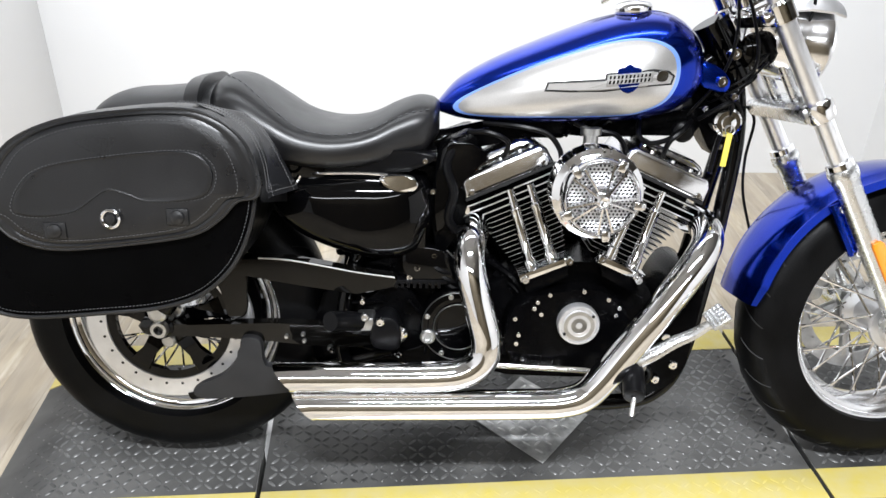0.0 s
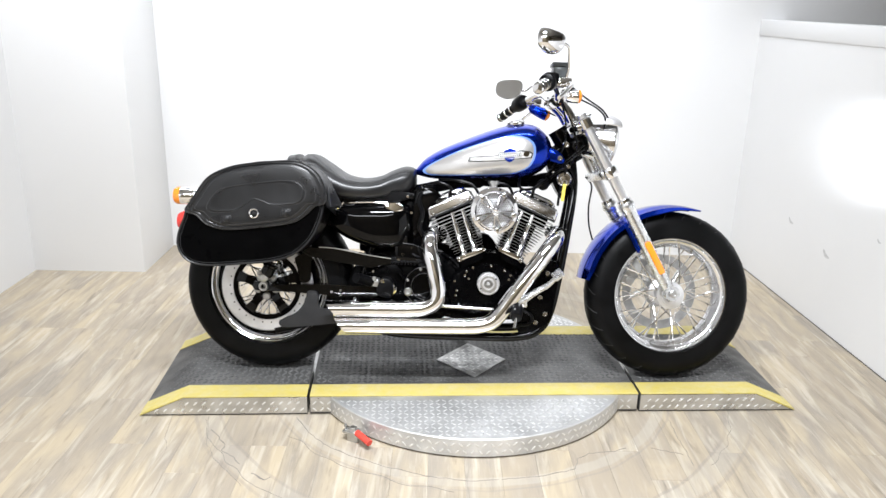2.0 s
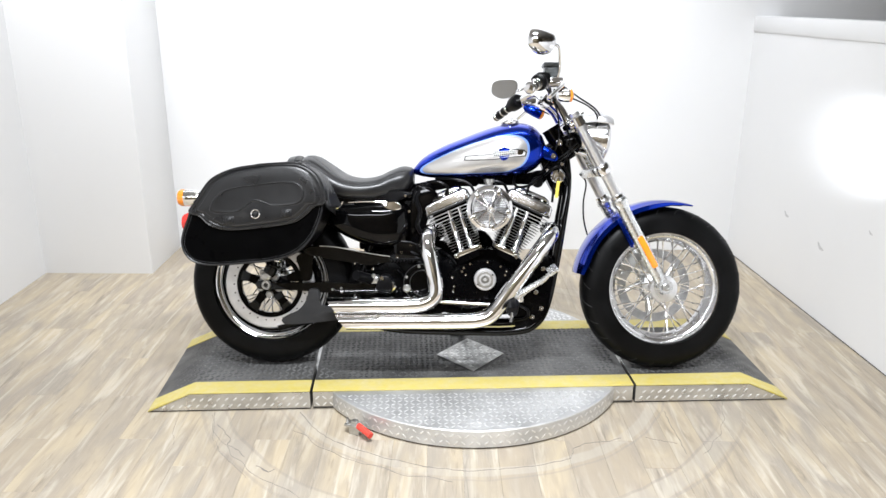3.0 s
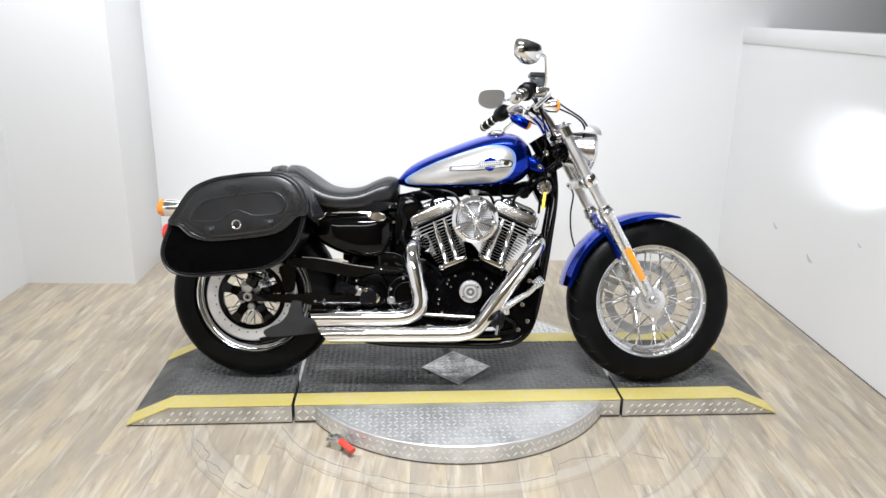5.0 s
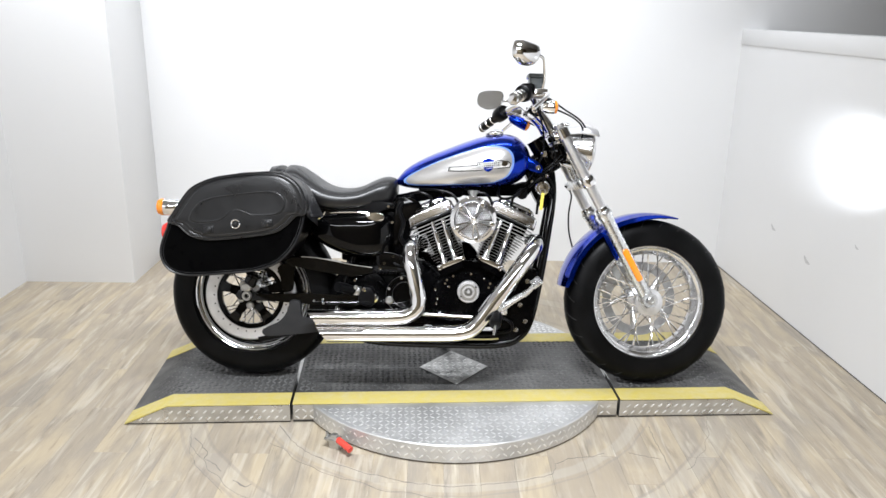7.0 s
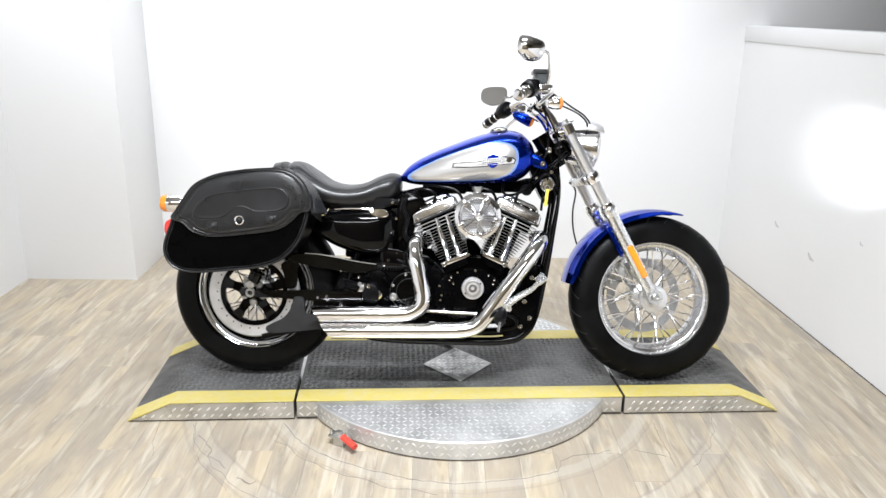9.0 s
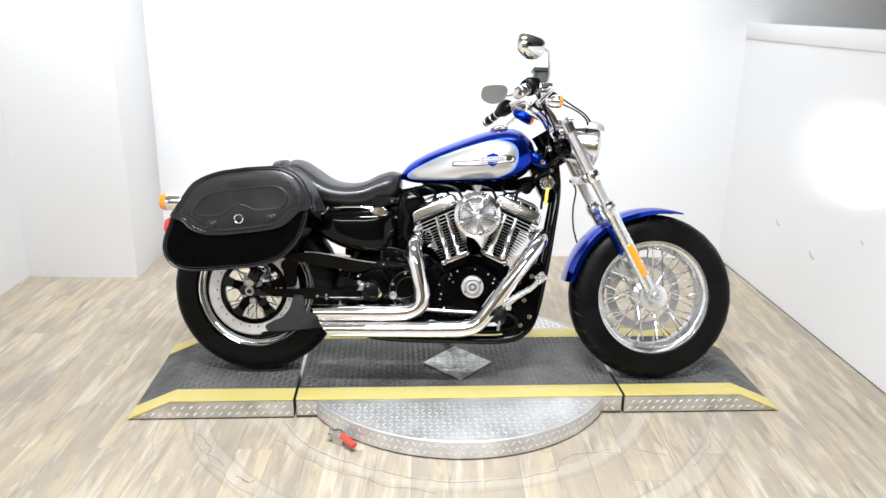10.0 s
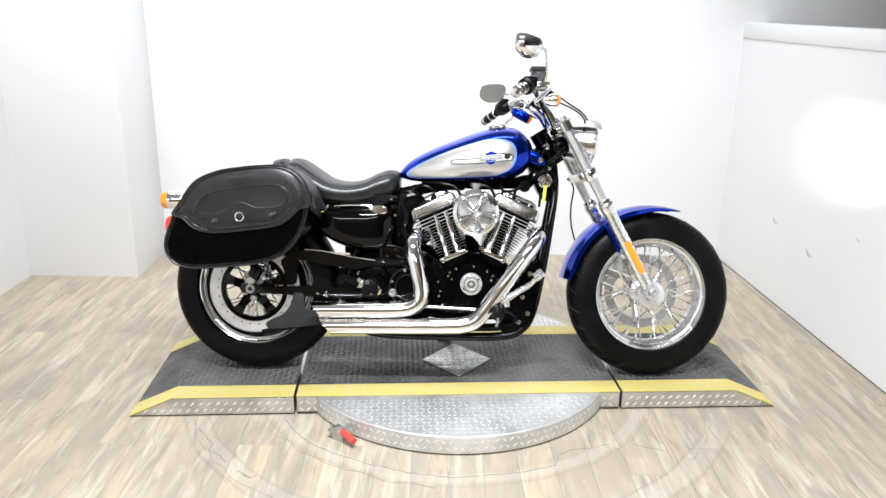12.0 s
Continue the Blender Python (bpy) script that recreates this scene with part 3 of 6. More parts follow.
part("lower_triple_clamp", join(box(-0.034, 0.024, -0.118, 0.118, -0.017, 0.017, 0.009)), SATIN, bike, "polished aluminium triple clamp",
     xf=STEER @ Matrix.Translation(leg(0.205, 0)) @ Matrix.Rotation(-math.atan2(DIR.x, -DIR.z), 4, "Y"))
part("upper_triple_clamp", join(box(-0.04, 0.022, -0.12, 0.12, -0.013, 0.013, 0.008), *[lathe([(0.025, -0.018), (0.025, 0.016), (0.018, 0.022)], (0, s * 0.108, 0), (0, 0, 1), 20) for s in (-1, 1)]), CHROME, bike, "chrome upper triple clamp",
     xf=STEER @ Matrix.Translation(leg(0.005, 0)) @ Matrix.Rotation(-math.atan2(DIR.x, -DIR.z), 4, "Y"))
part("clamp_brace", join(*[rod(leg(0.06, s * 0.04), leg(0.2, s * 0.04), 0.011, 14) for s in (-1, 1)]), SATIN, bike, xf=STEER)


# front fender
def fender(cx, cz, r, half, a0, a1, drop, n=40, thick=0.003):
    prof = [(-half, -drop), (-half, -drop * 0.45), (-half * 0.93, -0.014), (-half * 0.75, -0.005), (-half * 0.4, -0.001), (0, 0)]
    prof = prof + [(-y, d) for y, d in reversed(prof[:-1])]
    loops = []
    for i in range(n + 1):
        u = i / n
        a = radians(a0 + (a1 - a0) * u)
        taper = min(1.0, 0.62 + 5.0 * u, 0.05 + 3.2 * (1 - u)) ** 0.7
        ring = []
        for off in (0, -thick):
            row = prof if off == 0 else list(reversed(prof))
            for y, d in row:
                rr = r + d * taper + off
                ring.append((cx + rr * math.cos(a), y * (0.75 + 0.25 * taper) * (1 if off == 0 else 0.955), cz + rr * math.sin(a)))
        loops.append(ring)
    return rings(loops)


front_fender = part("front_fender", fender(FX - 0.006, FZ + 0.004, 0.336, 0.078, 171, 71, 0.031), BLUE, bike, "metallic blue painted front fender", xf=STEER)
for s in (-1, 1):
    part("fender_bracket", prism([(0.568, 0.572), (0.612, 0.592), (0.65, 0.484), (0.644, 0.47), (0.626, 0.468)], s * 0.074, s * 0.083, 0.003),
         BLUE, front_fender, "blue fender strut leg", xf=STEER)
    each("fender_bolt", [bolt(x, s * 0.084, z, 0.0075, 0.01, (0, s, 0)) for x, z in ((0.637, 0.478), (0.592, 0.566))], CHROME, front_fender, xf=STEER)

# headlamp
HL = Matrix.Translation((0.5, 0, 0.876)) @ Matrix.Rotation(radians(5), 4, "Y") @ Matrix.Scale(1.03, 4)
headlamp = part("headlamp", lathe([(0.012, -0.075), (0.04, -0.07), (0.062, -0.045), (0.072, -0.01), (0.076, 0.02), (0.081, 0.03), (0.082, 0.045), (0.077, 0.052), (0.07, 0.053)], (0, 0, 0), (1, 0, 0), 40), RIM, bike, "chrome headlamp bucket", xf=STEER @ HL)
part("lens", lathe([(0.073, 0.05), (0.06, 0.06), (0.035, 0.066), (0.001, 0.068)], (0, 0, 0), (1, 0, 0), 36), LENS, headlamp, "clear headlamp lens", xf=STEER @ HL)
visor = []
for k in range(13):
    a = radians(20 + 140 * k / 12)
    visor.append((math.cos(a), math.sin(a)))
part("visor", rings([[(x, r * c * w, 0.033 + r * s * hh) for c, s in visor] + [(x, (r - 0.003) * c * w, 0.03 + (r - 0.003) * s * hh) for c, s in reversed(visor)]
                     for x, r, w, hh in ((-0.085, 0.03, 1, 0.95), (-0.045, 0.055, 1, 0.92), (0.0, 0.078, 1, 0.85), (0.04, 0.086, 0.98, 0.72), (0.066, 0.084, 0.9, 0.6))]), BRUSHED, headlamp, "chrome headlamp visor", xf=STEER @ HL)
part("headlamp_bracket", join(rod((0.40, 0, 0.955), (0.47, 0, 0.965), 0.014), box(0.39, 0.45, -0.02, 0.02, 0.93, 0.955, 0.004)), CHROME, headlamp, xf=STEER)
part("horn_ring", lathe([(0.02, -0.01), (0.034, -0.008), (0.036, 0.006), (0.028, 0.014), (0.012, 0.016)], (0.405, -0.045, 0.868), (0.35, -1, 0), 26), GLOSS_BLACK, bike, xf=STEER)

# handlebar and controls
bar = part("handlebar", tube([(0.175, -0.412, 1.008), (0.235, -0.28, 1.05), (0.285, -0.16, 1.07), (0.305, -0.09, 1.045), (0.31, -0.05, 1.02), (0.31, 0.05, 1.02), (0.305, 0.09, 1.045), (0.285, 0.16, 1.07), (0.235, 0.28, 1.05), (0.175, 0.412, 1.008)], 0.0127, 14, 6), CHROME, bike, "chrome pull-back handlebar", xf=STEER)
for s in (-1, 1):
    part("riser", join(tube([(0.372, s * 0.045, 0.948), (0.35, s * 0.045, 0.985), (0.312, s * 0.045, 1.02)], 0.02, 14, 4), lathe([(0.024, -0.02), (0.024, 0.02)], (0.31, s * 0.045, 1.02), (0, 1, 0), 20)), CHROME, bar, xf=STEER)
    a, b = Vector((0.173, s * 0.418, 1.006)), Vector((0.222, s * 0.303, 1.042))
    d = (b - a)
    grip_prof = []
    for k in range(13):
        rr = 0.0175 if k % 3 else 0.0195
        grip_prof.append((rr, d.length * k / 12))
    part("grip", lathe([(0.014, 0)] + grip_prof, a, d, 20), PLASTIC_BLACK, bar, "black rubber hand grip", xf=STEER)
    each("grip_band", [lathe([(0.0185, d.length * u), (0.0202, d.length * u + 0.001), (0.0202, d.length * u + 0.007), (0.0185, d.length * u + 0.008)], a, d, 20) for u in (0.06, 0.42, 0.72)], CHROME, bar, xf=STEER)
    part("grip_end", lathe([(0.001, -0.012), (0.014, -0.011), (0.0185, -0.006), (0.0185, 0.004)], a, d, 20), CHROME, bar, "chrome grip end", xf=STEER)
    c = b + d.normalized() * 0.025
    part("switch_housing", join(lathe([(0.02, -0.028), (0.029, -0.022), (0.031, 0.0), (0.031, 0.022), (0.026, 0.03)], c, d, 20), moved(box(-0.026, 0.026, -0.02, 0.02, -0.02, 0.02, 0.012, 3), Matrix.Translation(c + Vector((0.01, 0, 0.012))))),
         PLASTIC_BLACK, bar, "black switch housing", xf=STEER)
    if s < 0:
        part("brake_reservoir", join(box(0.25, 0.3, s * 0.25 - 0.024, s * 0.25 + 0.024, 1.068, 1.104, 0.007), box(0.246, 0.304, s * 0.25 - 0.028, s * 0.25 + 0.028, 1.104, 1.118, 0.004)), SMOKED, bar, "grey brake fluid reservoir", xf=STEER)
    part("lever_bracket", join(box(0.25, 0.315, s * 0.262 - 0.016, s * 0.262 + 0.016, 1.035, 1.068, 0.007), lathe([(0.019, -0.014), (0.019, 0.014)], (0.262, s * 0.262, 1.056), (0.4, -s, 0.2), 16)), CHROME, bar, xf=STEER)
    part("lever", tube([(0.3, s * 0.26, 1.05), (0.31, s * 0.3, 1.045), (0.28, s * 0.37, 1.015), (0.235, s * 0.44, 0.975)], [0.009, 0.0065], 10, 5), CHROME, bar, "chrome hand lever", xf=STEER)
    mc = Vector((0.214, s * 0.372, 1.164)) if s < 0 else Vector((0.196, s * 0.372, 1.118))
    part("mirror_stem", tube([(0.293, s * 0.262, 1.06), (0.297, s * 0.29, 1.09), (0.29, s * 0.325, 1.13), (mc.x + 0.066, s * 0.345, mc.z - 0.006), (mc.x + 0.03, s * 0.362, mc.z)], [0.006, 0.0048], 10, 5), CHROME, bar, xf=STEER)
    nrm = (Vector((-0.6, 0.78, 0.12)) if s < 0 else Vector((-0.5, -0.85, 0.1))).normalized()
    up = (Vector((0, 0, 1)) - nrm * nrm.z).normalized()
    rt = up.cross(nrm)
    shape = [(0.06, 0.008), (0.052, 0.03), (0.026, 0.038), (-0.024, 0.039), (-0.05, 0.03), (-0.057, 0.004), (-0.05, -0.018), (-0.016, -0.036), (0.02, -0.036), (0.048, -0.022)]
    edge = [mc + rt * (p.x * s * 1.04) + up * (p.y * 1.06) for p in spline([(x, z, 0) for x, z in shape], 4, closed=True)]
    back = []
    for k, f in ((0, 1.0), (0.006, 1.0), (0.02, 0.9), (0.032, 0.62), (0.037, 0.25)):
        back.append([mc + (e - mc) * f - nrm * k for e in edge])
    part("mirror_shell", rings(back), CHROME, bar, "chrome mirror shell", xf=STEER)
    part("mirror_glass", rings([[mc + (e - mc) * 0.93 + nrm * 0.0005 for e in edge], [mc + (e - mc) * 0.92 + nrm * 0.002 for e in edge]]), MIRROR, bar, "mirror glass", xf=STEER)
    sc = Vector((0.335, s * 0.225, 1.012)) if s < 0 else Vector((0.318, s * 0.225, 1.004))
    aim = (1, 0, 0) if s < 0 else (0.93, 0, -0.36)
    part("turn_signal", lathe([(0.006, -0.035 if s < 0 else -0.065), (0.017, -0.028 if s < 0 else -0.052), (0.023, -0.01), (0.024, 0.012)], sc, aim, 24), CHROME if s < 0 else BLUE, bar, "bullet turn signal body", xf=STEER)
    part("signal_lens", lathe([(0.023, 0.012), (0.022, 0.02), (0.012, 0.026), (0.001, 0.027)], sc, aim, 22), AMBER, bar, "amber signal lens", xf=STEER)
part("speedometer", join(lathe([(0.03, -0.03), (0.042, -0.01), (0.044, 0.012), (0.04, 0.018), (0.001, 0.018)], (0.345, 0, 1.045), (-0.75, 0, 0.66), 30)), CHROME, bar, "chrome speedometer housing", xf=STEER)
for k, pts in enumerate((
        [(0.29, -0.255, 1.045), (0.34, -0.2, 1.04), (0.41, -0.12, 1.018), (0.482, -0.07, 0.985), (0.511, -0.05, 0.938), (0.485, -0.05, 0.88)],
        [(0.29, -0.24, 1.03), (0.36, -0.19, 1.01), (0.45, -0.1, 0.99), (0.49, -0.07, 0.955), (0.48, -0.06, 0.9), (0.46, -0.05, 0.86)],
        [(0.29, 0.25, 1.04), (0.34, 0.18, 1.0), (0.4, 0.08, 0.95), (0.4, 0.03, 0.86), (0.37, 0.01, 0.79), (0.35, 0.0, 0.74)],
        [(0.27, -0.2, 1.06), (0.31, -0.12, 1.02), (0.36, -0.1, 0.93), (0.385, -0.085, 0.85), (0.37, -0.06, 0.79), (0.34, -0.02, 0.74)],
        [(0.28, -0.18, 1.06), (0.33, -0.1, 1.0), (0.35, -0.08, 0.9), (0.33, -0.08, 0.82), (0.28, -0.05, 0.74)],
        [(0.46, 0.1, 0.745), (0.49, 0.128, 0.71), (0.482, 0.13, 0.63), (0.488, 0.13, 0.55), (0.515, 0.125, 0.46)])):
    part("control_cable", tube(pts, 0.0033, 8, 8), PLASTIC_BLACK, bar, "black control cable", xf=STEER if k < 4 else None)
part("cable_sleeve", join(rod((0.31, -0.235, 1.045), (0.36, -0.18, 1.03), 0.0075), rod((0.31, -0.225, 1.03), (0.36, -0.185, 1.012), 0.0075)), PLASTIC_BLACK, bar, xf=STEER)

# frame
frame_loop = part("frame", join(
    tube([(0.375, 0, 0.87), (0.392, -0.03, 0.72), (0.372, -0.055, 0.55), (0.345, -0.07, 0.38), (0.315, -0.08, 0.24), (0.275, -0.085, 0.175), (0.2, -0.09, 0.148), (0.0, -0.095, 0.145), (-0.3, -0.1, 0.16), (-0.38, -0.1, 0.24), (-0.37, -0.09, 0.4), (-0.3, -0.085, 0.6)], 0.0165, 14, 6),
    tube([(0.375, 0, 0.87), (0.392, 0.03, 0.72), (0.372, 0.055, 0.55), (0.345, 0.07, 0.38), (0.315, 0.08, 0.24), (0.275, 0.085, 0.175), (0.2, 0.09, 0.148), (0.0, 0.095, 0.145), (-0.3, 0.1, 0.16), (-0.38, 0.1, 0.24), (-0.37, 0.09, 0.4), (-0.3, 0.085, 0.6)], 0.0165, 14, 6),
    tube([(0.36, 0, 0.86), (0.2, 0, 0.78), (-0.1, 0, 0.7), (-0.3, 0, 0.66)], 0.022, 14, 5),
    tube([(-0.2, -0.07, 0.66), (-0.5, -0.1, 0.655), (-0.75, -0.11, 0.64), (-0.95, -0.115, 0.6)], 0.018, 12, 5),
    tube([(-0.2, 0.07, 0.66), (-0.5, 0.1, 0.655), (-0.75, 0.11, 0.64), (-0.95, 0.115, 0.6)], 0.018, 12, 5),
    lathe([(0.034, -0.07), (0.036, -0.06), (0.034, 0.06), (0.036, 0.07)], (0.362, 0, 0.86), AXIS, 24)), GLOSS_BLACK, bike, "gloss black tubular steel frame")
part("neck_gusset", prism(round_outline([(0.29, 0.81), (0.34, 0.835), (0.375, 0.79), (0.385, 0.72), (0.36, 0.66), (0.325, 0.7), (0.3, 0.76)], 3), -0.035, 0.035, 0.004), ENGINE_BLACK, frame_loop)
part("wiring", join(*[tube([(0.3 + 0.012 * k, -0.06 - 0.004 * k, 0.85 - 0.03 * k), (0.34 + 0.01 * k, -0.062, 0.8 - 0.02 * k), (0.385, -0.05, 0.76 - 0.03 * k), (0.4, -0.03, 0.7)], 0.004, 7, 5) for k in range(3)]), PLASTIC_BLACK, frame_loop, "black wiring bundle")
each("neck_bolt", [bolt(0.352, -0.07, 0.862, 0.013, 0.012), bolt(0.366, -0.06, 0.782, 0.008), bolt(0.31, -0.07, 0.76, 0.007), bolt(0.345, -0.075, 0.69, 0.006)], CHROME, frame_loop)
for k in range(2):
    part("clutch_cable", tube([(0.315, -0.04, 0.765 + 0.012 * k), (0.335, -0.07, 0.78 + 0.012 * k), (0.375, -0.085, 0.81 + 0.012 * k), (0.42, -0.06, 0.845 + 0.016 * k), (0.45, -0.02, 0.86)], 0.0023, 8, 5), PLASTIC_BLACK, frame_loop, "black cable")
part("wire_loop", tube([(0.3, -0.07, 0.74), (0.325, -0.1, 0.765), (0.35, -0.1, 0.77), (0.335, -0.09, 0.7), (0.33, -0.08, 0.64)], 0.005, 8, 6), PLASTIC_BLACK, frame_loop)
part("horn_body", lathe([(0.016, -0.015), (0.021, -0.01), (0.021, 0.01), (0.015, 0.016), (0.006, 0.017)], (0.275, -0.055, 0.715), (0.1, -1, -0.1), 26), PLASTIC_BLACK, frame_loop, "black round horn")
part("lower_front_cover", join(prism(round_outline([(0.2, 0.165), (0.27, 0.17), (0.315, 0.215), (0.33, 0.3), (0.34, 0.42), (0.29, 0.43), (0.25, 0.34), (0.2, 0.25)], 4), -0.1, 0.09, 0.006)), ENGINE_BLACK, frame_loop, "black engine mount cover")
each("cover_bolt", [bolt(x, -0.1, z, 0.009, 0.006) for x, z in ((0.296, 0.238), (0.262, 0.205), (0.3, 0.39), (0.275, 0.3))], CHROME, frame_loop)
part("under_tank_bracket", prism(round_outline([(-0.14, 0.7), (0.0, 0.735), (0.2, 0.74), (0.3, 0.76), (0.3, 0.71), (0.18, 0.705), (0.1, 0.7), (0.0, 0.705), (-0.12, 0.675)], 3), -0.055, 0.055, 0.004), ENGINE_BLACK, frame_loop)
part("side_stand", join(tube([(0.1, 0.1, 0.14), (0.02, 0.2, 0.08), (-0.02, 0.262, 0.06)], 0.012, 10, 4), box(-0.05, 0.01, 0.245, 0.285, 0.052, 0.062, 0.004)), GLOSS_BLACK, frame_loop, "black side stand")

# ignition switch and tag
ign = part("ignition_switch", join(lathe([(0.024, -0.03), (0.024, 0.0), (0.021, 0.004)], (0.356, -0.09, 0.728), (0, -1, 0), 26)), PLASTIC_BLACK, bike)
part("switch_cap", lathe([(0.024, -0.006), (0.0265, -0.003), (0.0265, 0.004), (0.022, 0.008), (0.014, 0.008), (0.013, 0.012), (0.005, 0.013), (0.0001, 0.013)], (0.356, -0.094, 0.728), (0, -1, 0), 28), CHROME, ign, "chrome ignition switch cap")
part("key_tag", moved(box(-0.0058, 0.0058, -0.0015, 0.0015, -0.075, -0.012, 0.002), Matrix.Translation((0.358, -0.112, 0.722)) @ pose(0, 0, 0, 0, 6, 8)), YELLOW_TAG, ign, "yellow plastic key tag")
part("key_ring", lathe([(0.008, 0), (0.0095, 0.001), (0.0095, -0.001)], (0.357, -0.11, 0.715), (0.2, -1, 0), 18, wrap=True), STEEL, ign)

# ---- fuel tank ----
T_TOP = [(-0.193, 0.748), (-0.154, 0.793), (-0.089, 0.833), (-0.002, 0.871), (0.106, 0.912), (0.171, 0.928), (0.225, 0.931), (0.268, 0.918), (0.302, 0.884), (0.321, 0.84)]
T_BOT = [(-0.193, 0.735), (-0.142, 0.722), (-0.036, 0.717), (0.111, 0.722), (0.216, 0.731), (0.278, 0.758), (0.308, 0.796), (0.321, 0.83)]
T_WID = [(-0.193, 0.02), (-0.165, 0.05), (-0.12, 0.078), (-0.04, 0.108), (0.06, 0.13), (0.15, 0.14), (0.22, 0.136), (0.27, 0.118), (0.3, 0.09), (0.321, 0.03)]


def along(table, x):
    xs, ys = [p[0] for p in table], [p[1] for p in table]
    if x <= xs[0]:
        return ys[0]
    for i in range(len(xs) - 1):
        if x <= xs[i + 1]:
            u = (x - xs[i]) / (xs[i + 1] - xs[i])
            m0 = (ys[i + 1] - ys[max(i - 1, 0)]) / (xs[i + 1] - xs[max(i - 1, 0)])
            j = min(i + 2, len(xs) - 1)
            m1 = (ys[j] - ys[i]) / (xs[j] - xs[i])
            h = xs[i + 1] - xs[i]
            return (2 * u ** 3 - 3 * u * u + 1) * ys[i] + (u ** 3 - 2 * u * u + u) * h * m0 + (3 * u * u - 2 * u ** 3) * ys[i + 1] + (u ** 3 - u * u) * h * m1
    return ys[-1]


def tank_half(x, z):
    """Half width of the tank at a place on its side."""
    zt, zb, w = along(T_TOP, x), along(T_BOT, x), along(T_WID, x)
    zc = zb + (zt - zb) * 0.42
    h = (zt - zc) if z > zc else (zc - zb)
    p = 2.1 if z > zc else 3.0
    u = min(1.0, abs(z - zc) / h)
    return w * (1 - u ** p) ** (1 / p)


tank_loops = []
for i in range(49):
    u = i / 48
    x = -0.193 + 0.514 * (0.5 - 0.5 * math.cos(math.pi * u))
    zt, zb, w = along(T_TOP, x), along(T_BOT, x), along(T_WID, x)
    zc = zb + (zt - zb) * 0.42
    loop = []
    for k in range(44):
        a = 2 * math.pi * k / 44
        ca, sa = math.cos(a), math.sin(a)
        p = 2.1 if sa > 0 else 3.0
        h = (zt - zc) if sa > 0 else (zc - zb)
        loop.append((x, w * math.copysign(abs(ca) ** (2 / p), ca), zc + h * math.copysign(abs(sa) ** (2 / p), sa)))
    tank_loops.append(loop)
tank = part("fuel_tank", rings(tank_loops), BLUE, bike, "metallic blue fuel tank with silver side panel", sharp=60)
PANEL = [(-0.152, 0.745), (-0.14, 0.766), (-0.078, 0.8), (0.005, 0.836), (0.108, 0.87), (0.17, 0.88), (0.214, 0.872), (0.237, 0.85), (0.24, 0.812), (0.224, 0.777), (0.192, 0.757), (0.145, 0.745), (0.007, 0.738), (-0.115, 0.735)]


def on_tank(outline, f0, f1, lift, n, mid, s):
    loops = []
    for k in range(n + 1):
        f = f0 + (f1 - f0) * k / n
        row = []
        for x, z in outline:
            q = (mid[0] + (x - mid[0]) * f, mid[1] + (z - mid[1]) * f)
            row.append((q[0], s * (tank_half(*q) + lift), q[1]))
        loops.append(row)
    return rings(loops, cap=False)


panel_edge = round_outline(PANEL, 6)
for s in (-1, 1):
    part("silver_panel", on_tank(panel_edge, 0.02, 1.0, 0.0012, 22, (0.07, 0.795), s), SILVER, tank, "silver painted side panel", sharp=180)
    part("pinstripe", on_tank(panel_edge, 0.985, 1.03, 0.0018, 3, (0.07, 0.795), s), BLUE_LINE, tank, "pale blue pinstripe", sharp=180)


def badge_piece(outline, lift, thick, s=-1):
    c = (sum(x for x, z in outline) / len(outline), sum(z for x, z in outline) / len(outline))
    lo = [(x, s * (tank_half(x, z) + lift), z) for x, z in outline]
    hi = [(c[0] + (x - c[0]) * 0.97, s * (tank_half(x, z) + lift + thick), c[1] + (z - c[1]) * 0.94) for x, z in outline]
    return rings([lo, hi])


part("badge_edge", badge_piece([(0.004, 0.786), (0.009, 0.8025), (0.06, 0.807), (0.11, 0.811), (0.111, 0.8215), (0.196, 0.8305), (0.224, 0.828), (0.236, 0.819), (0.231, 0.803), (0.196, 0.8005), (0.16, 0.796), (0.111, 0.789), (0.05, 0.786)], 0.0022, 0.0008), DARK, tank)
part("badge_bar", badge_piece([(0.008, 0.789), (0.012, 0.8), (0.06, 0.804), (0.11, 0.808), (0.16, 0.814), (0.222, 0.824), (0.232, 0.818), (0.228, 0.806), (0.16, 0.799), (0.1, 0.792), (0.05, 0.789)], 0.002, 0.003), FORK, tank, "chrome tank badge bar")
part("badge_shield", badge_piece(round_outline([(0.131, 0.828), (0.143, 0.832), (0.152, 0.838), (0.161, 0.833), (0.173, 0.83), (0.171, 0.813), (0.168, 0.797), (0.152, 0.787), (0.136, 0.795), (0.133, 0.811)], 2), 0.0022, 0.0016), BLUE, tank, "blue enamel badge shield")
part("badge_inset", badge_piece([(0.112, 0.8), (0.113, 0.819), (0.195, 0.827), (0.194, 0.808)], 0.0042, 0.0014), STEEL, tank)
for k in range(11):
    x0, z0 = 0.1155 + 0.0069 * k, 0.8025 + 0.00066 * k
    part("badge_bar_small", badge_piece([(x0, z0), (x0 + 0.0012, z0 + 0.0065), (x0 + 0.0042, z0 + 0.0065), (x0 + 0.003, z0 + 0.0005)], 0.0055, 0.0012), GLOSS_BLACK, tank)
    part("badge_bar_small", badge_piece([(x0 + 0.001, z0 + 0.0088), (x0 + 0.002, z0 + 0.0145), (x0 + 0.005, z0 + 0.0145), (x0 + 0.004, z0 + 0.0088)], 0.0055, 0.0012), GLOSS_BLACK, tank)
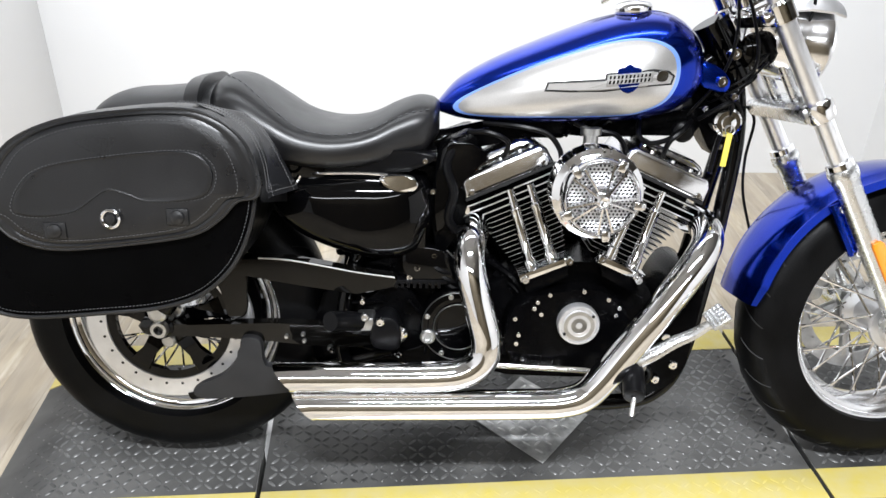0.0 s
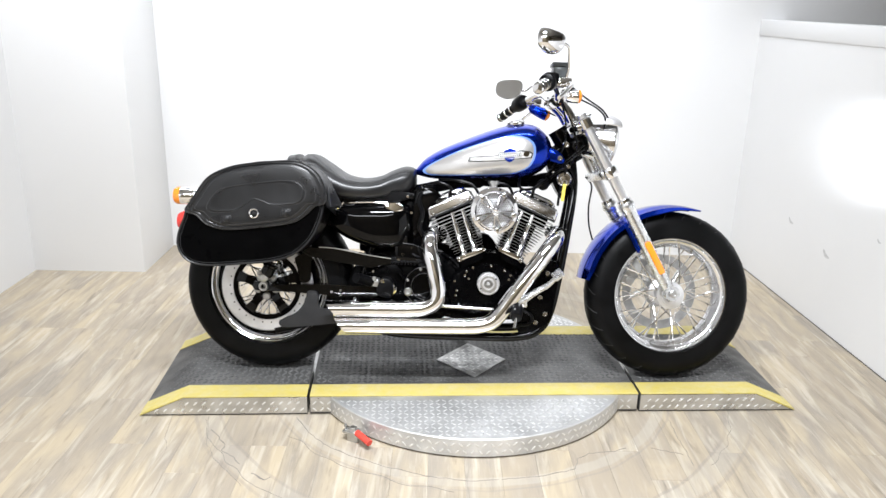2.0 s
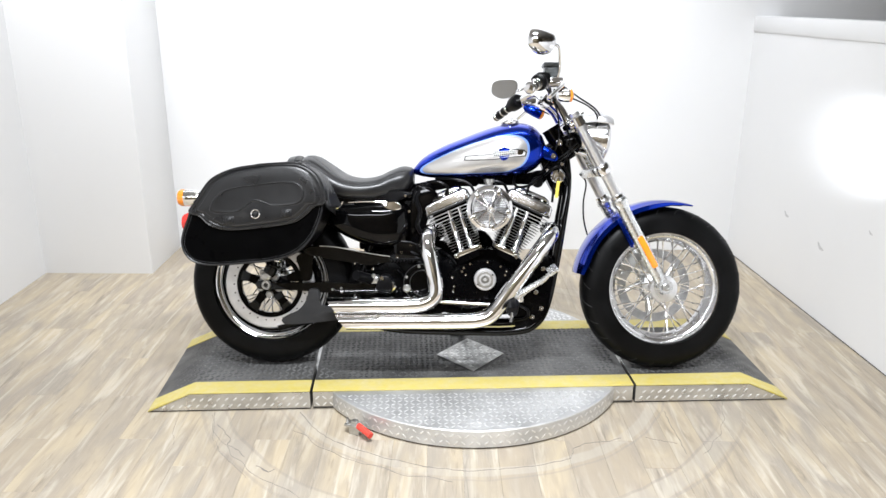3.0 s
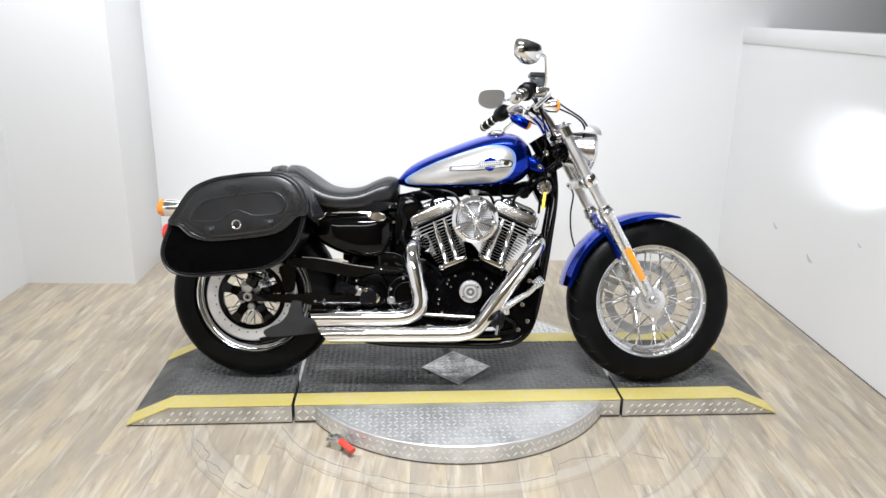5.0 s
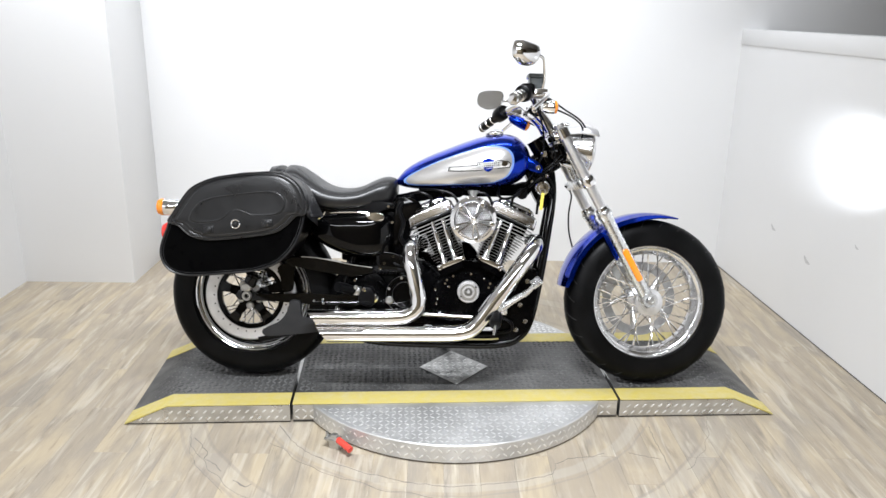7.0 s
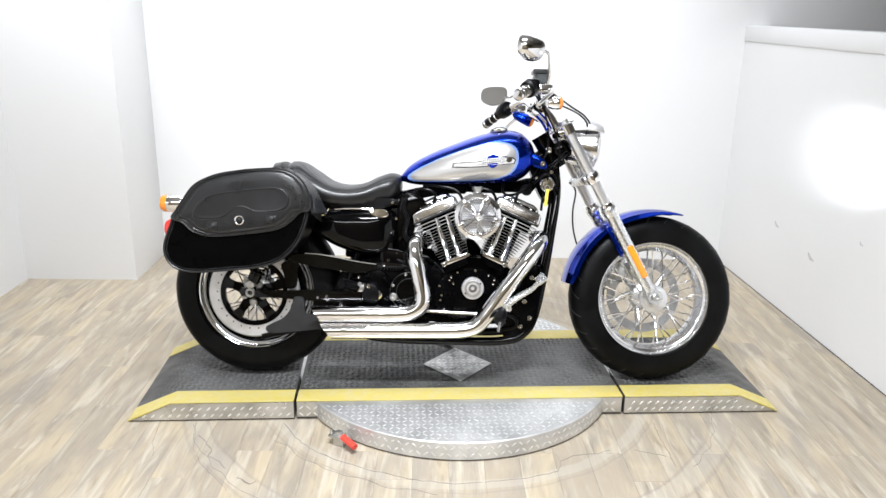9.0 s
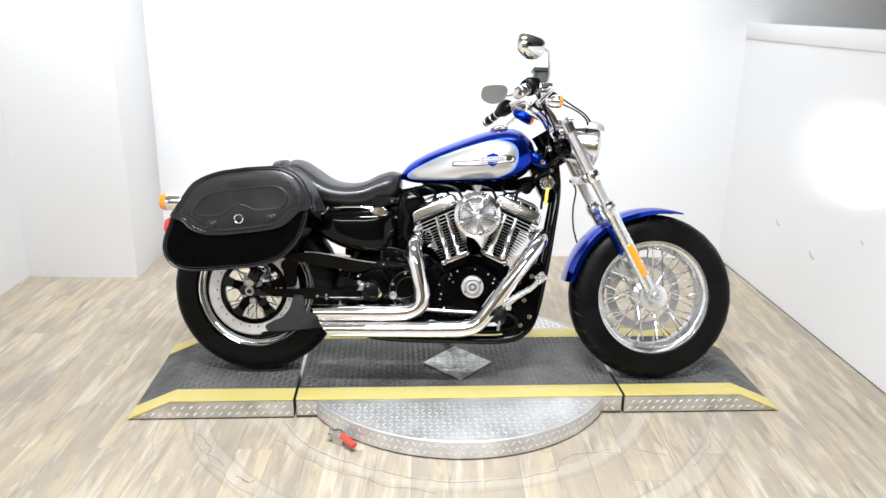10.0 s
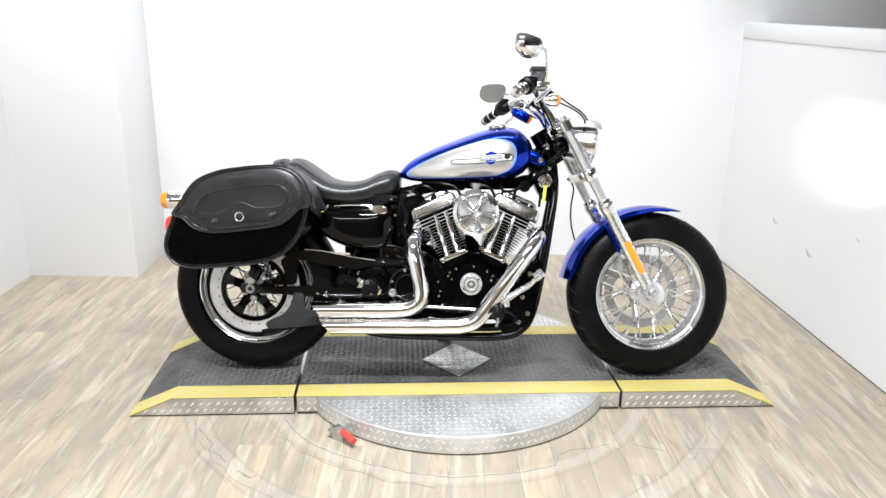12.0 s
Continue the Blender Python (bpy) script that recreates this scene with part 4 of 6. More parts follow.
part("badge_end", badge_piece(round_outline([(0.2, 0.812), (0.203, 0.826), (0.213, 0.829), (0.222, 0.824), (0.22, 0.812), (0.21, 0.808)], 2), 0.0042, 0.002), CHROME, tank)
part("filler_cap", lathe([(0.034, -0.006), (0.036, 0.0), (0.036, 0.006), (0.03, 0.012), (0.012, 0.016), (0.001, 0.0165)], (0.178, -0.02, 0.931), (-0.08, -0.08, 1), 32), CHROME, tank, "chrome filler cap")
part("mount_bracket", join(prism(round_outline([(0.296, 0.842), (0.335, 0.83), (0.356, 0.806), (0.348, 0.786), (0.325, 0.79), (0.302, 0.8)], 3), -0.086, -0.074, 0.003)), BLUE, tank, "blue tank mounting tab")
part("mount_bolt", bolt(0.338, -0.087, 0.806, 0.011, 0.009), CHROME, tank)

# ---- seat ----
S_TOP = [(-0.625, 0.797), (-0.595, 0.807), (-0.56, 0.802), (-0.51, 0.771), (-0.46, 0.738), (-0.41, 0.724), (-0.36, 0.724), (-0.32, 0.734), (-0.28, 0.754), (-0.24, 0.768), (-0.197, 0.769)]
S_BOT = [(-0.625, 0.655), (-0.5, 0.645), (-0.4, 0.638), (-0.3, 0.643), (-0.225, 0.66), (-0.197, 0.69)]
S_WID = [(-0.625, 0.135), (-0.56, 0.15), (-0.48, 0.16), (-0.4, 0.155), (-0.32, 0.135), (-0.25, 0.11), (-0.197, 0.095)]


def pad(top, bot, wid, x0, x1, n, round_end):
    loops = []
    for i in range(n + 1):
        u = i / n
        x = x0 + (x1 - x0) * u
        zt, zb, w = along(top, x), along(bot, x), along(wid, x)
        f = 1.0
        for side, e in ((0, u), (1, 1 - u)):
            if e < 0.09 and round_end[side]:
                f = min(f, (1 - (1 - e / 0.09) ** 2) ** 0.5 * 0.3 + 0.7) if e > 0 else 0.7
        zc = (zt + zb) / 2
        loop = []
        for k in range(36):
            a = 2 * math.pi * k / 36
            ca, sa = math.cos(a), math.sin(a)
            loop.append((x, f * w * math.copysign(abs(ca) ** (0.82 if sa > 0 else 0.6), ca), zc + f * (zt - zc) * math.copysign(abs(sa) ** (0.86 if sa > 0 else 0.5), sa)))
        loops.append(loop)
    return rings(loops)


seat = part("seat", pad(S_TOP, S_BOT, S_WID, -0.628, -0.194, 40, (True, True)), SEAT_VINYL, bike, "black vinyl two-up seat", sharp=70)
P_TOP = [(-0.868, 0.715), (-0.84, 0.752), (-0.8, 0.772), (-0.735, 0.778), (-0.66, 0.785), (-0.615, 0.79)]
part("pillion_pad", pad(P_TOP, [(-0.87, 0.69), (-0.62, 0.66)], [(-0.87, 0.08), (-0.82, 0.105), (-0.74, 0.118), (-0.615, 0.13)], -0.868, -0.615, 28, (True, False)), SEAT_VINYL, seat, "black vinyl pillion pad", sharp=70)
part("seat_band", rings([[(x, w * math.copysign(abs(math.cos(a)) ** 0.6, math.cos(a)), 0.725 + h * math.copysign(abs(math.sin(a)) ** 0.7, math.sin(a))) for a in [2 * math.pi * k / 36 for k in range(36)]]
                         for x, w, h in ((-0.662, 0.129, 0.071), (-0.66, 0.135, 0.0755), (-0.634, 0.139, 0.08), (-0.632, 0.134, 0.076))]), SEAT_VINYL, seat, "black seat strap band")


def seat_side(x, f):
    zt, zb, w = along(S_TOP, x), along(S_BOT, x), along(S_WID, x)
    sa = f
    a = math.asin(max(-1, min(1, sa ** (1 / 0.86))))
    return (x, -(w * math.cos(a) ** 0.82 + 0.0008), (zt + zb) / 2 + (zt - zb) / 2 * sa)


part("stitching", join(*[tube([seat_side(-0.6 + 0.013 * k + 0.0025, 0.97 - 0.32 * min(1, k / 12)), seat_side(-0.6 + 0.013 * k + 0.0095, 0.97 - 0.32 * min(1, (k + 0.6) / 12))], 0.0011, 5, smooth=False) for k in range(30)]), THREAD, seat, "grey stitched seam")
part("seat_pan", prism(round_outline([(-0.62, 0.66), (-0.6, 0.635), (-0.4, 0.628), (-0.25, 0.64), (-0.2, 0.67), (-0.3, 0.68), (-0.5, 0.68)], 3), -0.12, 0.12, 0.004), PLASTIC_BLACK, seat)

# ---- engine ----
crank = part("crankcase", join(
    prism(round_outline([(-0.11, 0.22), (0.05, 0.2), (0.21, 0.21), (0.255, 0.28), (0.25, 0.38), (0.2, 0.43), (0.1, 0.45), (0.0, 0.43), (-0.08, 0.4), (-0.12, 0.32)], 4), -0.1, 0.12, 0.008),
    prism(round_outline([(-0.42, 0.2), (-0.15, 0.19), (-0.05, 0.22), (-0.05, 0.42), (-0.2, 0.45), (-0.36, 0.42), (-0.42, 0.34)], 4), -0.075, 0.12, 0.008)), ENGINE_BLACK, bike, "black wrinkle-painted engine cases")
gear_cover = part("gear_cover", prism(round_outline([(-0.03, 0.25), (0.05, 0.235), (0.15, 0.24), (0.2, 0.29), (0.185, 0.37), (0.14, 0.405), (0.09, 0.41), (0.03, 0.4), (-0.02, 0.385), (-0.05, 0.33)], 4), -0.155, -0.09, 0.008), ENGINE_BLACK, crank, "black gear case cover")
part("timer_cover", lathe([(0.04, 0.13), (0.041, 0.152), (0.039, 0.157), (0.0355, 0.1575), (0.034, 0.1545), (0.03, 0.1545), (0.0285, 0.158), (0.0155, 0.159), (0.0145, 0.156), (0.007, 0.156), (0.006, 0.159), (0.0001, 0.159)], (0.091, -0.018, 0.345), (0, -1, 0), 48), BRUSHED, crank, "round satin aluminium timer cover")
part("timer_ring", lathe([(0.0295, 0.1545), (0.0295, 0.1562), (0.0225, 0.1562), (0.0225, 0.1545)], (0.091, -0.0215, 0.345), (0, -1, 0), 40), STEEL, crank)
each("timer_screw", [bolt(0.091 + 0.0325 * math.cos(a), -0.1735, 0.345 + 0.0325 * math.sin(a), 0.003, 0.002) for a in (0.6, 3.74)], DARK, crank)
each("case_bolt", [bolt(x, -0.155, z, 0.005, 0.005) for x, z in ((0.012, 0.385), (-0.03, 0.35), (-0.012, 0.265), (0.06, 0.25), (0.14, 0.255), (0.182, 0.3), (0.17, 0.375), (0.148, 0.392), (0.035, 0.4), (-0.022, 0.316), (-0.026, 0.298), (0.006, 0.372), (0.02, 0.36), (0.165, 0.36), (0.1, 0.408), (0.02, 0.252))], CHROME, crank, "chrome case bolts")
for k in range(5):
    part("case_rib", tube([(-0.08 + 0.012 * k, -0.078, 0.44 - 0.026 * k), (-0.04 + 0.012 * k, -0.1, 0.42 - 0.026 * k), (-0.012 + 0.008 * k, -0.11, 0.385 - 0.02 * k), (-0.008 + 0.006 * k, -0.11, 0.33 - 0.012 * k)], 0.008, 8, 5), ENGINE_BLACK, crank)
for k in range(5):
    part("hose", tube([(-0.21 + 0.016 * k, -0.1, 0.46 - 0.02 * k), (-0.18 + 0.016 * k, -0.115, 0.436 - 0.02 * k), (-0.14 + 0.014 * k, -0.11, 0.424 - 0.018 * k), (-0.09, -0.1, 0.425 - 0.018 * k)], 0.0075, 8, 5), PLASTIC_BLACK, crank)


def cyl_frame(x, z, lean):
    return Matrix.Translation((x, 0, z)) @ Matrix.Rotation(radians(lean), 4, "Y")


def finned_cylinder(m, label):
    cyl = part("cylinder", join(lathe([(0.05, -0.03), (0.05, 0.2)], (0, 0, 0), (0, 0, 1), 32), box(-0.05, 0.05, -0.06, 0.06, -0.02, 0.01, 0.004)), ENGINE_BLACK, bike, label, xf=m)
    for i in range(16):
        h = 0.012 + 0.0108 * i
        w = 0.052 + 0.036 * i / 15
        big = i >= 13
        if big:
            w = 0.093
            h += 0.0022 * (i - 13) + 0.001
        d = min(0.09, w * 1.06)
        fin = [(x, y) for x, y in round_outline([(-w, -d * 0.75), (-w * 0.9, -d), (0, -d * 1.02), (w * 0.9, -d), (w, -d * 0.75), (w, d * 0.75), (w * 0.9, d), (0, d * 1.02), (-w * 0.9, d), (-w, d * 0.75)], 2)]
        bm = rings([[(x * f, y * f, h + dz) for x, y in fin] for f, dz in ((0.985, 0), (1, 0.0009), (1, 0.0018 if not big else 0.0036), (0.985, 0.0027 if not big else 0.0048))])
        fin_ob = part("cooling_fin", bm, ENGINE_BLACK, cyl, xf=m)
        fin_ob.data.materials.append(FIN_EDGE)
        axis = m.to_3x3() @ Vector((0, 0, 1))
        for p in fin_ob.data.polygons:
            p.material_index = 1 if abs(p.normal.dot(axis)) < 0.5 else 0
    part("head", join(box(-0.07, 0.07, -0.07, 0.07, 0.15, 0.204, 0.006)), ENGINE_BLACK, cyl, xf=m)
    lower = [(-0.091, 0.196), (-0.093, 0.2), (-0.089, 0.229), (-0.078, 0.24), (0.078, 0.24), (0.089, 0.229), (0.093, 0.2), (0.091, 0.196)]
    part("rocker_box", prism(lower, -0.094, 0.092, 0.009, 3), RIM, cyl, "chrome rocker box", xf=m)
    upper = [(-0.072, 0.236), (-0.07, 0.248), (-0.058, 0.259), (0.045, 0.262), (0.064, 0.256), (0.073, 0.246), (0.074, 0.236)]
    part("gasket", box(-0.0915, 0.0915, -0.0925, 0.0915, 0.1925, 0.1975, 0.001), DARK, cyl, xf=m)
    part("rocker_cover", prism(upper, -0.07, 0.08, 0.012, 3), RIM, cyl, "chrome rocker cover", xf=m)
    each("rocker_bolt", [bolt(x, -0.079, 0.239, 0.006, 0.007, (0, 0, 1)) for x in (-0.045, 0.0, 0.04)] + [bolt(x, -0.094, 0.206, 0.006, 0.004) for x in (-0.075, 0.075)], CHROME, cyl, xf=m)
    return cyl


RC, FC = cyl_frame(0.034, 0.425, -24), cyl_frame(0.168, 0.425, 24)
rear_cyl = finned_cylinder(RC, "rear finned cylinder with chrome rocker box")
front_cyl = finned_cylinder(FC, "front finned cylinder with chrome rocker box")
for cyl, rods, base in ((rear_cyl, (((-0.046, 0.592), (0.004, 0.432)), ((-0.008, 0.602), (0.044, 0.45))), [(-0.02, 0.416), (0.076, 0.457), (0.07, 0.472), (-0.026, 0.431)]),
                        (front_cyl, (((0.208, 0.602), (0.15, 0.46)), ((0.248, 0.592), (0.196, 0.436))), [(0.124, 0.46), (0.212, 0.42), (0.22, 0.435), (0.132, 0.475)])):
    for (x0, z0), (x1, z1) in rods:
        a, b = Vector((x0, -0.098, z0)), Vector((x1, -0.118, z1))
        d = (b - a)
        L = d.length
        part("pushrod_tube", lathe([(0.0085, 0), (0.0085, L * 0.22), (0.0115, L * 0.24), (0.0115, L * 0.27), (0.0105, L * 0.29), (0.0105, L * 0.82), (0.013, L * 0.84), (0.013, L)], a, d, 18), CHROME, cyl, "chrome pushrod tube")
    part("tappet_block", prism(base, -0.142, -0.09, 0.004), CHROME, cyl, "chrome tappet guide")
    each("tappet_bolt", [bolt(x, -0.143, z, 0.008, 0.006) for x, z in ((base[0][0] + 0.008, base[0][1] + 0.008), (base[1][0] - 0.006, base[1][1] + 0.006))], CHROME, cyl)
    part("tappet_base", prism([(base[0][0] + 0.012, base[0][1] - 0.03), (base[1][0] - 0.004, base[1][1] - 0.028), (base[1][0] - 0.006, base[1][1] + 0.0), (base[0][0] + 0.006, base[0][1] + 0.002)], -0.136, -0.08, 0.004), ENGINE_BLACK, cyl)

part("engine_left_case", prism(round_outline([(-0.26, 0.3), (0.14, 0.3), (0.15, 0.42), (0.1, 0.5), (0.04, 0.5), (-0.03, 0.47), (-0.1, 0.46), (-0.2, 0.58), (-0.26, 0.6)], 3), 0.07, 0.13, 0.006), ENGINE_BLACK, crank)

# air cleaner
AX, AY, AZ = 0.102, -0.235, 0.607
air = part("air_cleaner", lathe([(0.06, -0.13), (0.076, -0.11), (0.083, -0.1), (0.0815, -0.098), (0.0815, -0.046), (0.0825, -0.044), (0.076, -0.04), (0.068, -0.034)], (AX, AY, AZ), (0, -1, 0), 56), CHROME, bike, "round chrome spoked air cleaner")
part("filter_band", lathe([(0.0795, -0.1), (0.0822, -0.097), (0.0822, -0.047), (0.0795, -0.045)], (AX, AY, AZ), (0, -1, 0), 56), GLOSS_BLACK, air)
each("filter_bar", [moved(box(-0.0025, 0.0025, 0.046, 0.098, 0.0795, 0.0838, 0.001), Matrix.Translation((AX, AY, AZ)) @ Matrix.Rotation(2 * math.pi * k / 22, 4, "Y")) for k in range(22)], CHROME, air)
part("face_ring", lathe([(0.071, -0.032), (0.07, -0.012), (0.067, -0.002), (0.0645, 0.0), (0.0615, -0.003), (0.0605, -0.012), (0.063, -0.022)], (AX, AY, AZ), (0, -1, 0), 64, wrap=True), CHROME, air, "polished chrome outer ring")
part("backing", lathe([(0.064, -0.026), (0.064, -0.0225), (0.001, -0.0225)], (AX, AY, AZ), (0, -1, 0), 48), DARK, air)
# the perforated screen: hexagonal wires between round holes
vs, fs = [], []
pitch = 0.0072
for i in range(-11, 12):
    for j in range(-12, 13):
        cx, cz = (i + 0.5 * (j % 2)) * pitch, j * pitch * 0.866
        if math.hypot(cx, cz) > 0.061:
            continue
        k0 = len(vs)
        for k in range(6):
            a = math.pi / 6 + k * math.pi / 3
            for r in (pitch * 0.5774, pitch * 0.32):
                vs.append((AX + cx + r * math.cos(a), AY + 0.019 + (0 if r > pitch * 0.5 else 0.001), AZ + cz + r * math.sin(a)))
        for k in range(6):
            a, b = k0 + 2 * k, k0 + 2 * ((k + 1) % 6)
            fs.append((a, b, b + 1, a + 1))
me = bpy.data.meshes.new("perforated_screen")
me.from_pydata(vs, [], fs)
me.materials.append(SCREEN)
screen = new("perforated_screen", me)
screen.parent = air
for k in range(10):
    a = 2 * math.pi * (k // 2) / 5 + (0.2 if k % 2 else -0.2) + 0.16
    spoke = rings([[(r, w * sx, h) for sx, h in ((-1, y0), (-0.5, y1), (0.5, y1), (1, y0))] for r, w, y0, y1 in ((0.012, 0.0032, -0.012, 0.011), (0.03, 0.0032, -0.014, 0.006), (0.048, 0.0034, -0.013, 0.003), (0.063, 0.0042, -0.012, 0.001))])
    part("spoke_blade", spoke, RIM, air, xf=Matrix.Translation((AX, AY, AZ)) @ Matrix.Rotation(a, 4, "Y") @ pose(0, 0, 0, 90))
for k in range(5):
    tab = join(box(0.056, 0.074, -0.008, 0.008, -0.013, 0.0035, 0.003), box(0.071, 0.078, -0.007, 0.007, -0.024, 0.001, 0.003))
    part("blade_tip", tab, RIM, air, "chrome blade tip over the ring", xf=Matrix.Translation((AX, AY, AZ)) @ Matrix.Rotation(2 * math.pi * k / 5 + 0.16, 4, "Y") @ pose(0, 0, 0, 90))
part("hub", lathe([(0.023, -0.012), (0.022, -0.002), (0.017, 0.006), (0.013, 0.014), (0.009, 0.017), (0.006, 0.014), (0.0001, 0.013)], (AX, AY, AZ), (0, -1, 0), 30), CHROME, air)
part("breather_neck", join(rod((AX, -0.09, AZ + 0.055), (AX, -0.09, AZ + 0.1), 0.014), lathe([(0.02, 0), (0.02, 0.012)], (AX, -0.09, AZ + 0.092), (0, 0, 1), 20), rod((AX, -0.1, AZ), (AX, -0.04, AZ), 0.04)), STEEL, air)
part("intake_manifold", join(tube([(0.03, -0.01, 0.6), (0.1, -0.03, 0.61), (0.175, -0.01, 0.6)], 0.028, 14, 5), *[tube([(0.06 + 0.02 * k, -0.06, 0.69 + 0.01 * (k % 2)), (0.07 + 0.022 * k, -0.075, 0.72), (0.09 + 0.03 * k, -0.06, 0.74)], 0.004, 7, 4) for k in range(4)]), ENGINE_BLACK, air)

for pts in ([(-0.13, -0.085, 0.7), (-0.09, -0.1, 0.702), (-0.055, -0.1, 0.685), (-0.06, -0.09, 0.655)],
            [(-0.1, -0.06, 0.715), (-0.03, -0.085, 0.712), (0.02, -0.09, 0.7), (0.045, -0.095, 0.67), (0.05, -0.09, 0.64)],
            [(0.3, -0.06, 0.725), (0.275, -0.095, 0.712), (0.25, -0.1, 0.69), (0.245, -0.085, 0.66)],
            [(0.06, -0.07, 0.725), (0.1, -0.09, 0.71), (0.15, -0.095, 0.7), (0.172, -0.09, 0.665), (0.165, -0.08, 0.63)],
            [(0.2, -0.06, 0.725), (0.195, -0.085, 0.7), (0.215, -0.09, 0.685), (0.26, -0.08, 0.695), (0.29, -0.06, 0.72)]):
    part("engine_hose", tube(pts, 0.0052, 8, 6), PLASTIC_BLACK, bike, "black rubber engine hose")
each("coil_block", [box(0.12, 0.2, -0.05, 0.05, 0.69, 0.725, 0.006), box(-0.04, 0.06, -0.05, 0.05, 0.685, 0.715, 0.006)], ENGINE_BLACK, bike)
part("transmission_shield", prism(round_outline([(-0.38, 0.36), (-0.28, 0.35), (-0.27, 0.5), (-0.33, 0.54), (-0.37, 0.53), (-0.385, 0.44)], 3), -0.03, 0.08, 0.005), ENGINE_BLACK, bike)

# ---- exhaust ----
def pipe(name, pts, r, cut, label):
    """A chrome pipe with a slanted, open end."""
    path = spline(pts, 8)
    n, seg = len(path), 28
    u = Vector((0, -1, 0))
    loops = []
    for i, q in enumerate(path):
        t = (path[min(i + 1, n - 1)] - path[max(i - 1, 0)]).normalized()
        u = (u - t * u.dot(t)).normalized()
        w = t.cross(u)
        row = []
        for k in range(seg):
            a = 2 * math.pi * k / seg
            v = q + r * (math.cos(a) * u + math.sin(a) * w)
            if i == n - 1:
                v = v + t * (cut * (v.z - q.z) / r)
            row.append(v)
        loops.append(row)
    t = (path[-1] - path[-2]).normalized()
    q = path[-1]
    loops.append([q + (v - q) * 0.9 + t * 0.0 for v in loops[-1]])
    loops.append([q + (v - q) * 0.88 - t * 0.09 for v in loops[-2]])
    return part(name, rings(loops), CHROME, bike, label, sharp=50)


exh = pipe("rear_exhaust_pipe", [(-0.1, -0.03, 0.505), (-0.12, -0.09, 0.515), (-0.13, -0.155, 0.505), (-0.132, -0.188, 0.465), (-0.112, -0.205, 0.385), (-0.098, -0.21, 0.325), (-0.106, -0.212, 0.287), (-0.14, -0.214, 0.262), (-0.2, -0.215, 0.254), (-0.35, -0.215, 0.251), (-0.476, -0.215, 0.249)], 0.0295, 0.024, "chrome slash-cut exhaust pipe of the rear cylinder")
part("port_clamp", lathe([(0.026, -0.008), (0.03, -0.006), (0.03, 0.006), (0.026, 0.008)], (-0.124, -0.12, 0.513), (-0.15, -0.95, -0.1), 24), GLOSS_BLACK, exh)
ex2 = pipe("front_exhaust_pipe", [(0.33, -0.03, 0.52), (0.336, -0.09, 0.525), (0.326, -0.148, 0.508), (0.296, -0.18, 0.47), (0.235, -0.2, 0.388), (0.18, -0.206, 0.313), (0.132, -0.21, 0.245), (0.1, -0.212, 0.213), (0.06, -0.213, 0.2), (0.0, -0.214, 0.196), (-0.2, -0.215, 0.192), (-0.434, -0.215, 0.188)], 0.0295, 0.024, "chrome slash-cut exhaust pipe of the front cylinder")
part("heat_shield_lip", tube([(0.28, -0.196, 0.475), (0.225, -0.208, 0.397), (0.165, -0.215, 0.32)], 0.003, 6, 4), CHROME, ex2)
part("port_clamp", lathe([(0.026, -0.008), (0.03, -0.006), (0.03, 0.006), (0.026, 0.008)], (0.334, -0.1, 0.524), (0.0, -1, 0.0), 24), GLOSS_BLACK, ex2)
part("pipe_bracket", box(-0.32, -0.27, -0.2, -0.1, 0.21, 0.235, 0.003), GLOSS_BLACK, exh)
part("cross_rod", join(rod((-0.1, -0.175, 0.262), (0.16, -0.18, 0.252), 0.006)), CHROME, exh, "chrome brake rod")

# sprocket cover, transmission, master cylinder, footpegs
spr = part("sprocket_cover", join(lathe([(0.072, -0.02), (0.074, 0.03), (0.07, 0.037), (0.06, 0.038), (0.058, 0.034), (0.05, 0.034), (0.047, 0.039), (0.042, 0.039), (0.04, 0.033), (0.001, 0.033)], (-0.148, -0.105, 0.325), (0, -1, 0), 48)), GLOSS_BLACK, bike, "round gloss black sprocket cover")
# thin steel rings modelled as the highlights along the black cover's edges
each("cover_ring", [lathe([(r - 0.0012, 0.0365 if r > 0.06 else 0.0385), (r, 0.0385 if r > 0.06 else 0.0405), (r + 0.0012, 0.0365 if r > 0.06 else 0.0385)], (-0.148, -0.105, 0.325), (0, -1, 0), 56, wrap=True) for r in (0.0705, 0.0475)], STEEL, spr, "bright ring standing in for an edge highlight")
each("cover_bolt", [bolt(-0.148 + 0.064 * math.cos(a), -0.142, 0.325 + 0.064 * math.sin(a), 0.0055, 0.004) for a in (1.8, 2.8, 5.6, 0.1, 4.2)], STEEL, spr)
part("side_plate", prism(round_outline([(-0.25, 0.42), (-0.18, 0.4), (-0.15, 0.42), (-0.17, 0.47), (-0.25, 0.48)], 3), -0.12, -0.09, 0.004), GLOSS_BLACK, spr)
drive = part("toothed_belt", join(*[box(-0.285 + 0.012 * k, -0.279 + 0.012 * k, -0.125, -0.095, 0.398, 0.41, 0.001) for k in range(9)], box(-0.29, -0.17, -0.124, -0.096, 0.407, 0.414, 0.001)), PLASTIC_BLACK, spr, "toothed drive belt")
tagged(drive, kind="stuff")
master = part("brake_master_cylinder", join(prism(round_outline([(-0.315, 0.29), (-0.27, 0.285), (-0.262, 0.32), (-0.275, 0.35), (-0.305, 0.352), (-0.322, 0.32)], 3), -0.17, -0.1, 0.006), lathe([(0.025, 0), (0.027, 0.004), (0.027, 0.028), (0.02, 0.03)], (-0.288, -0.14, 0.288), (0, 0, 1), 20)), PLASTIC_BLACK, bike, "black rear brake master cylinder")
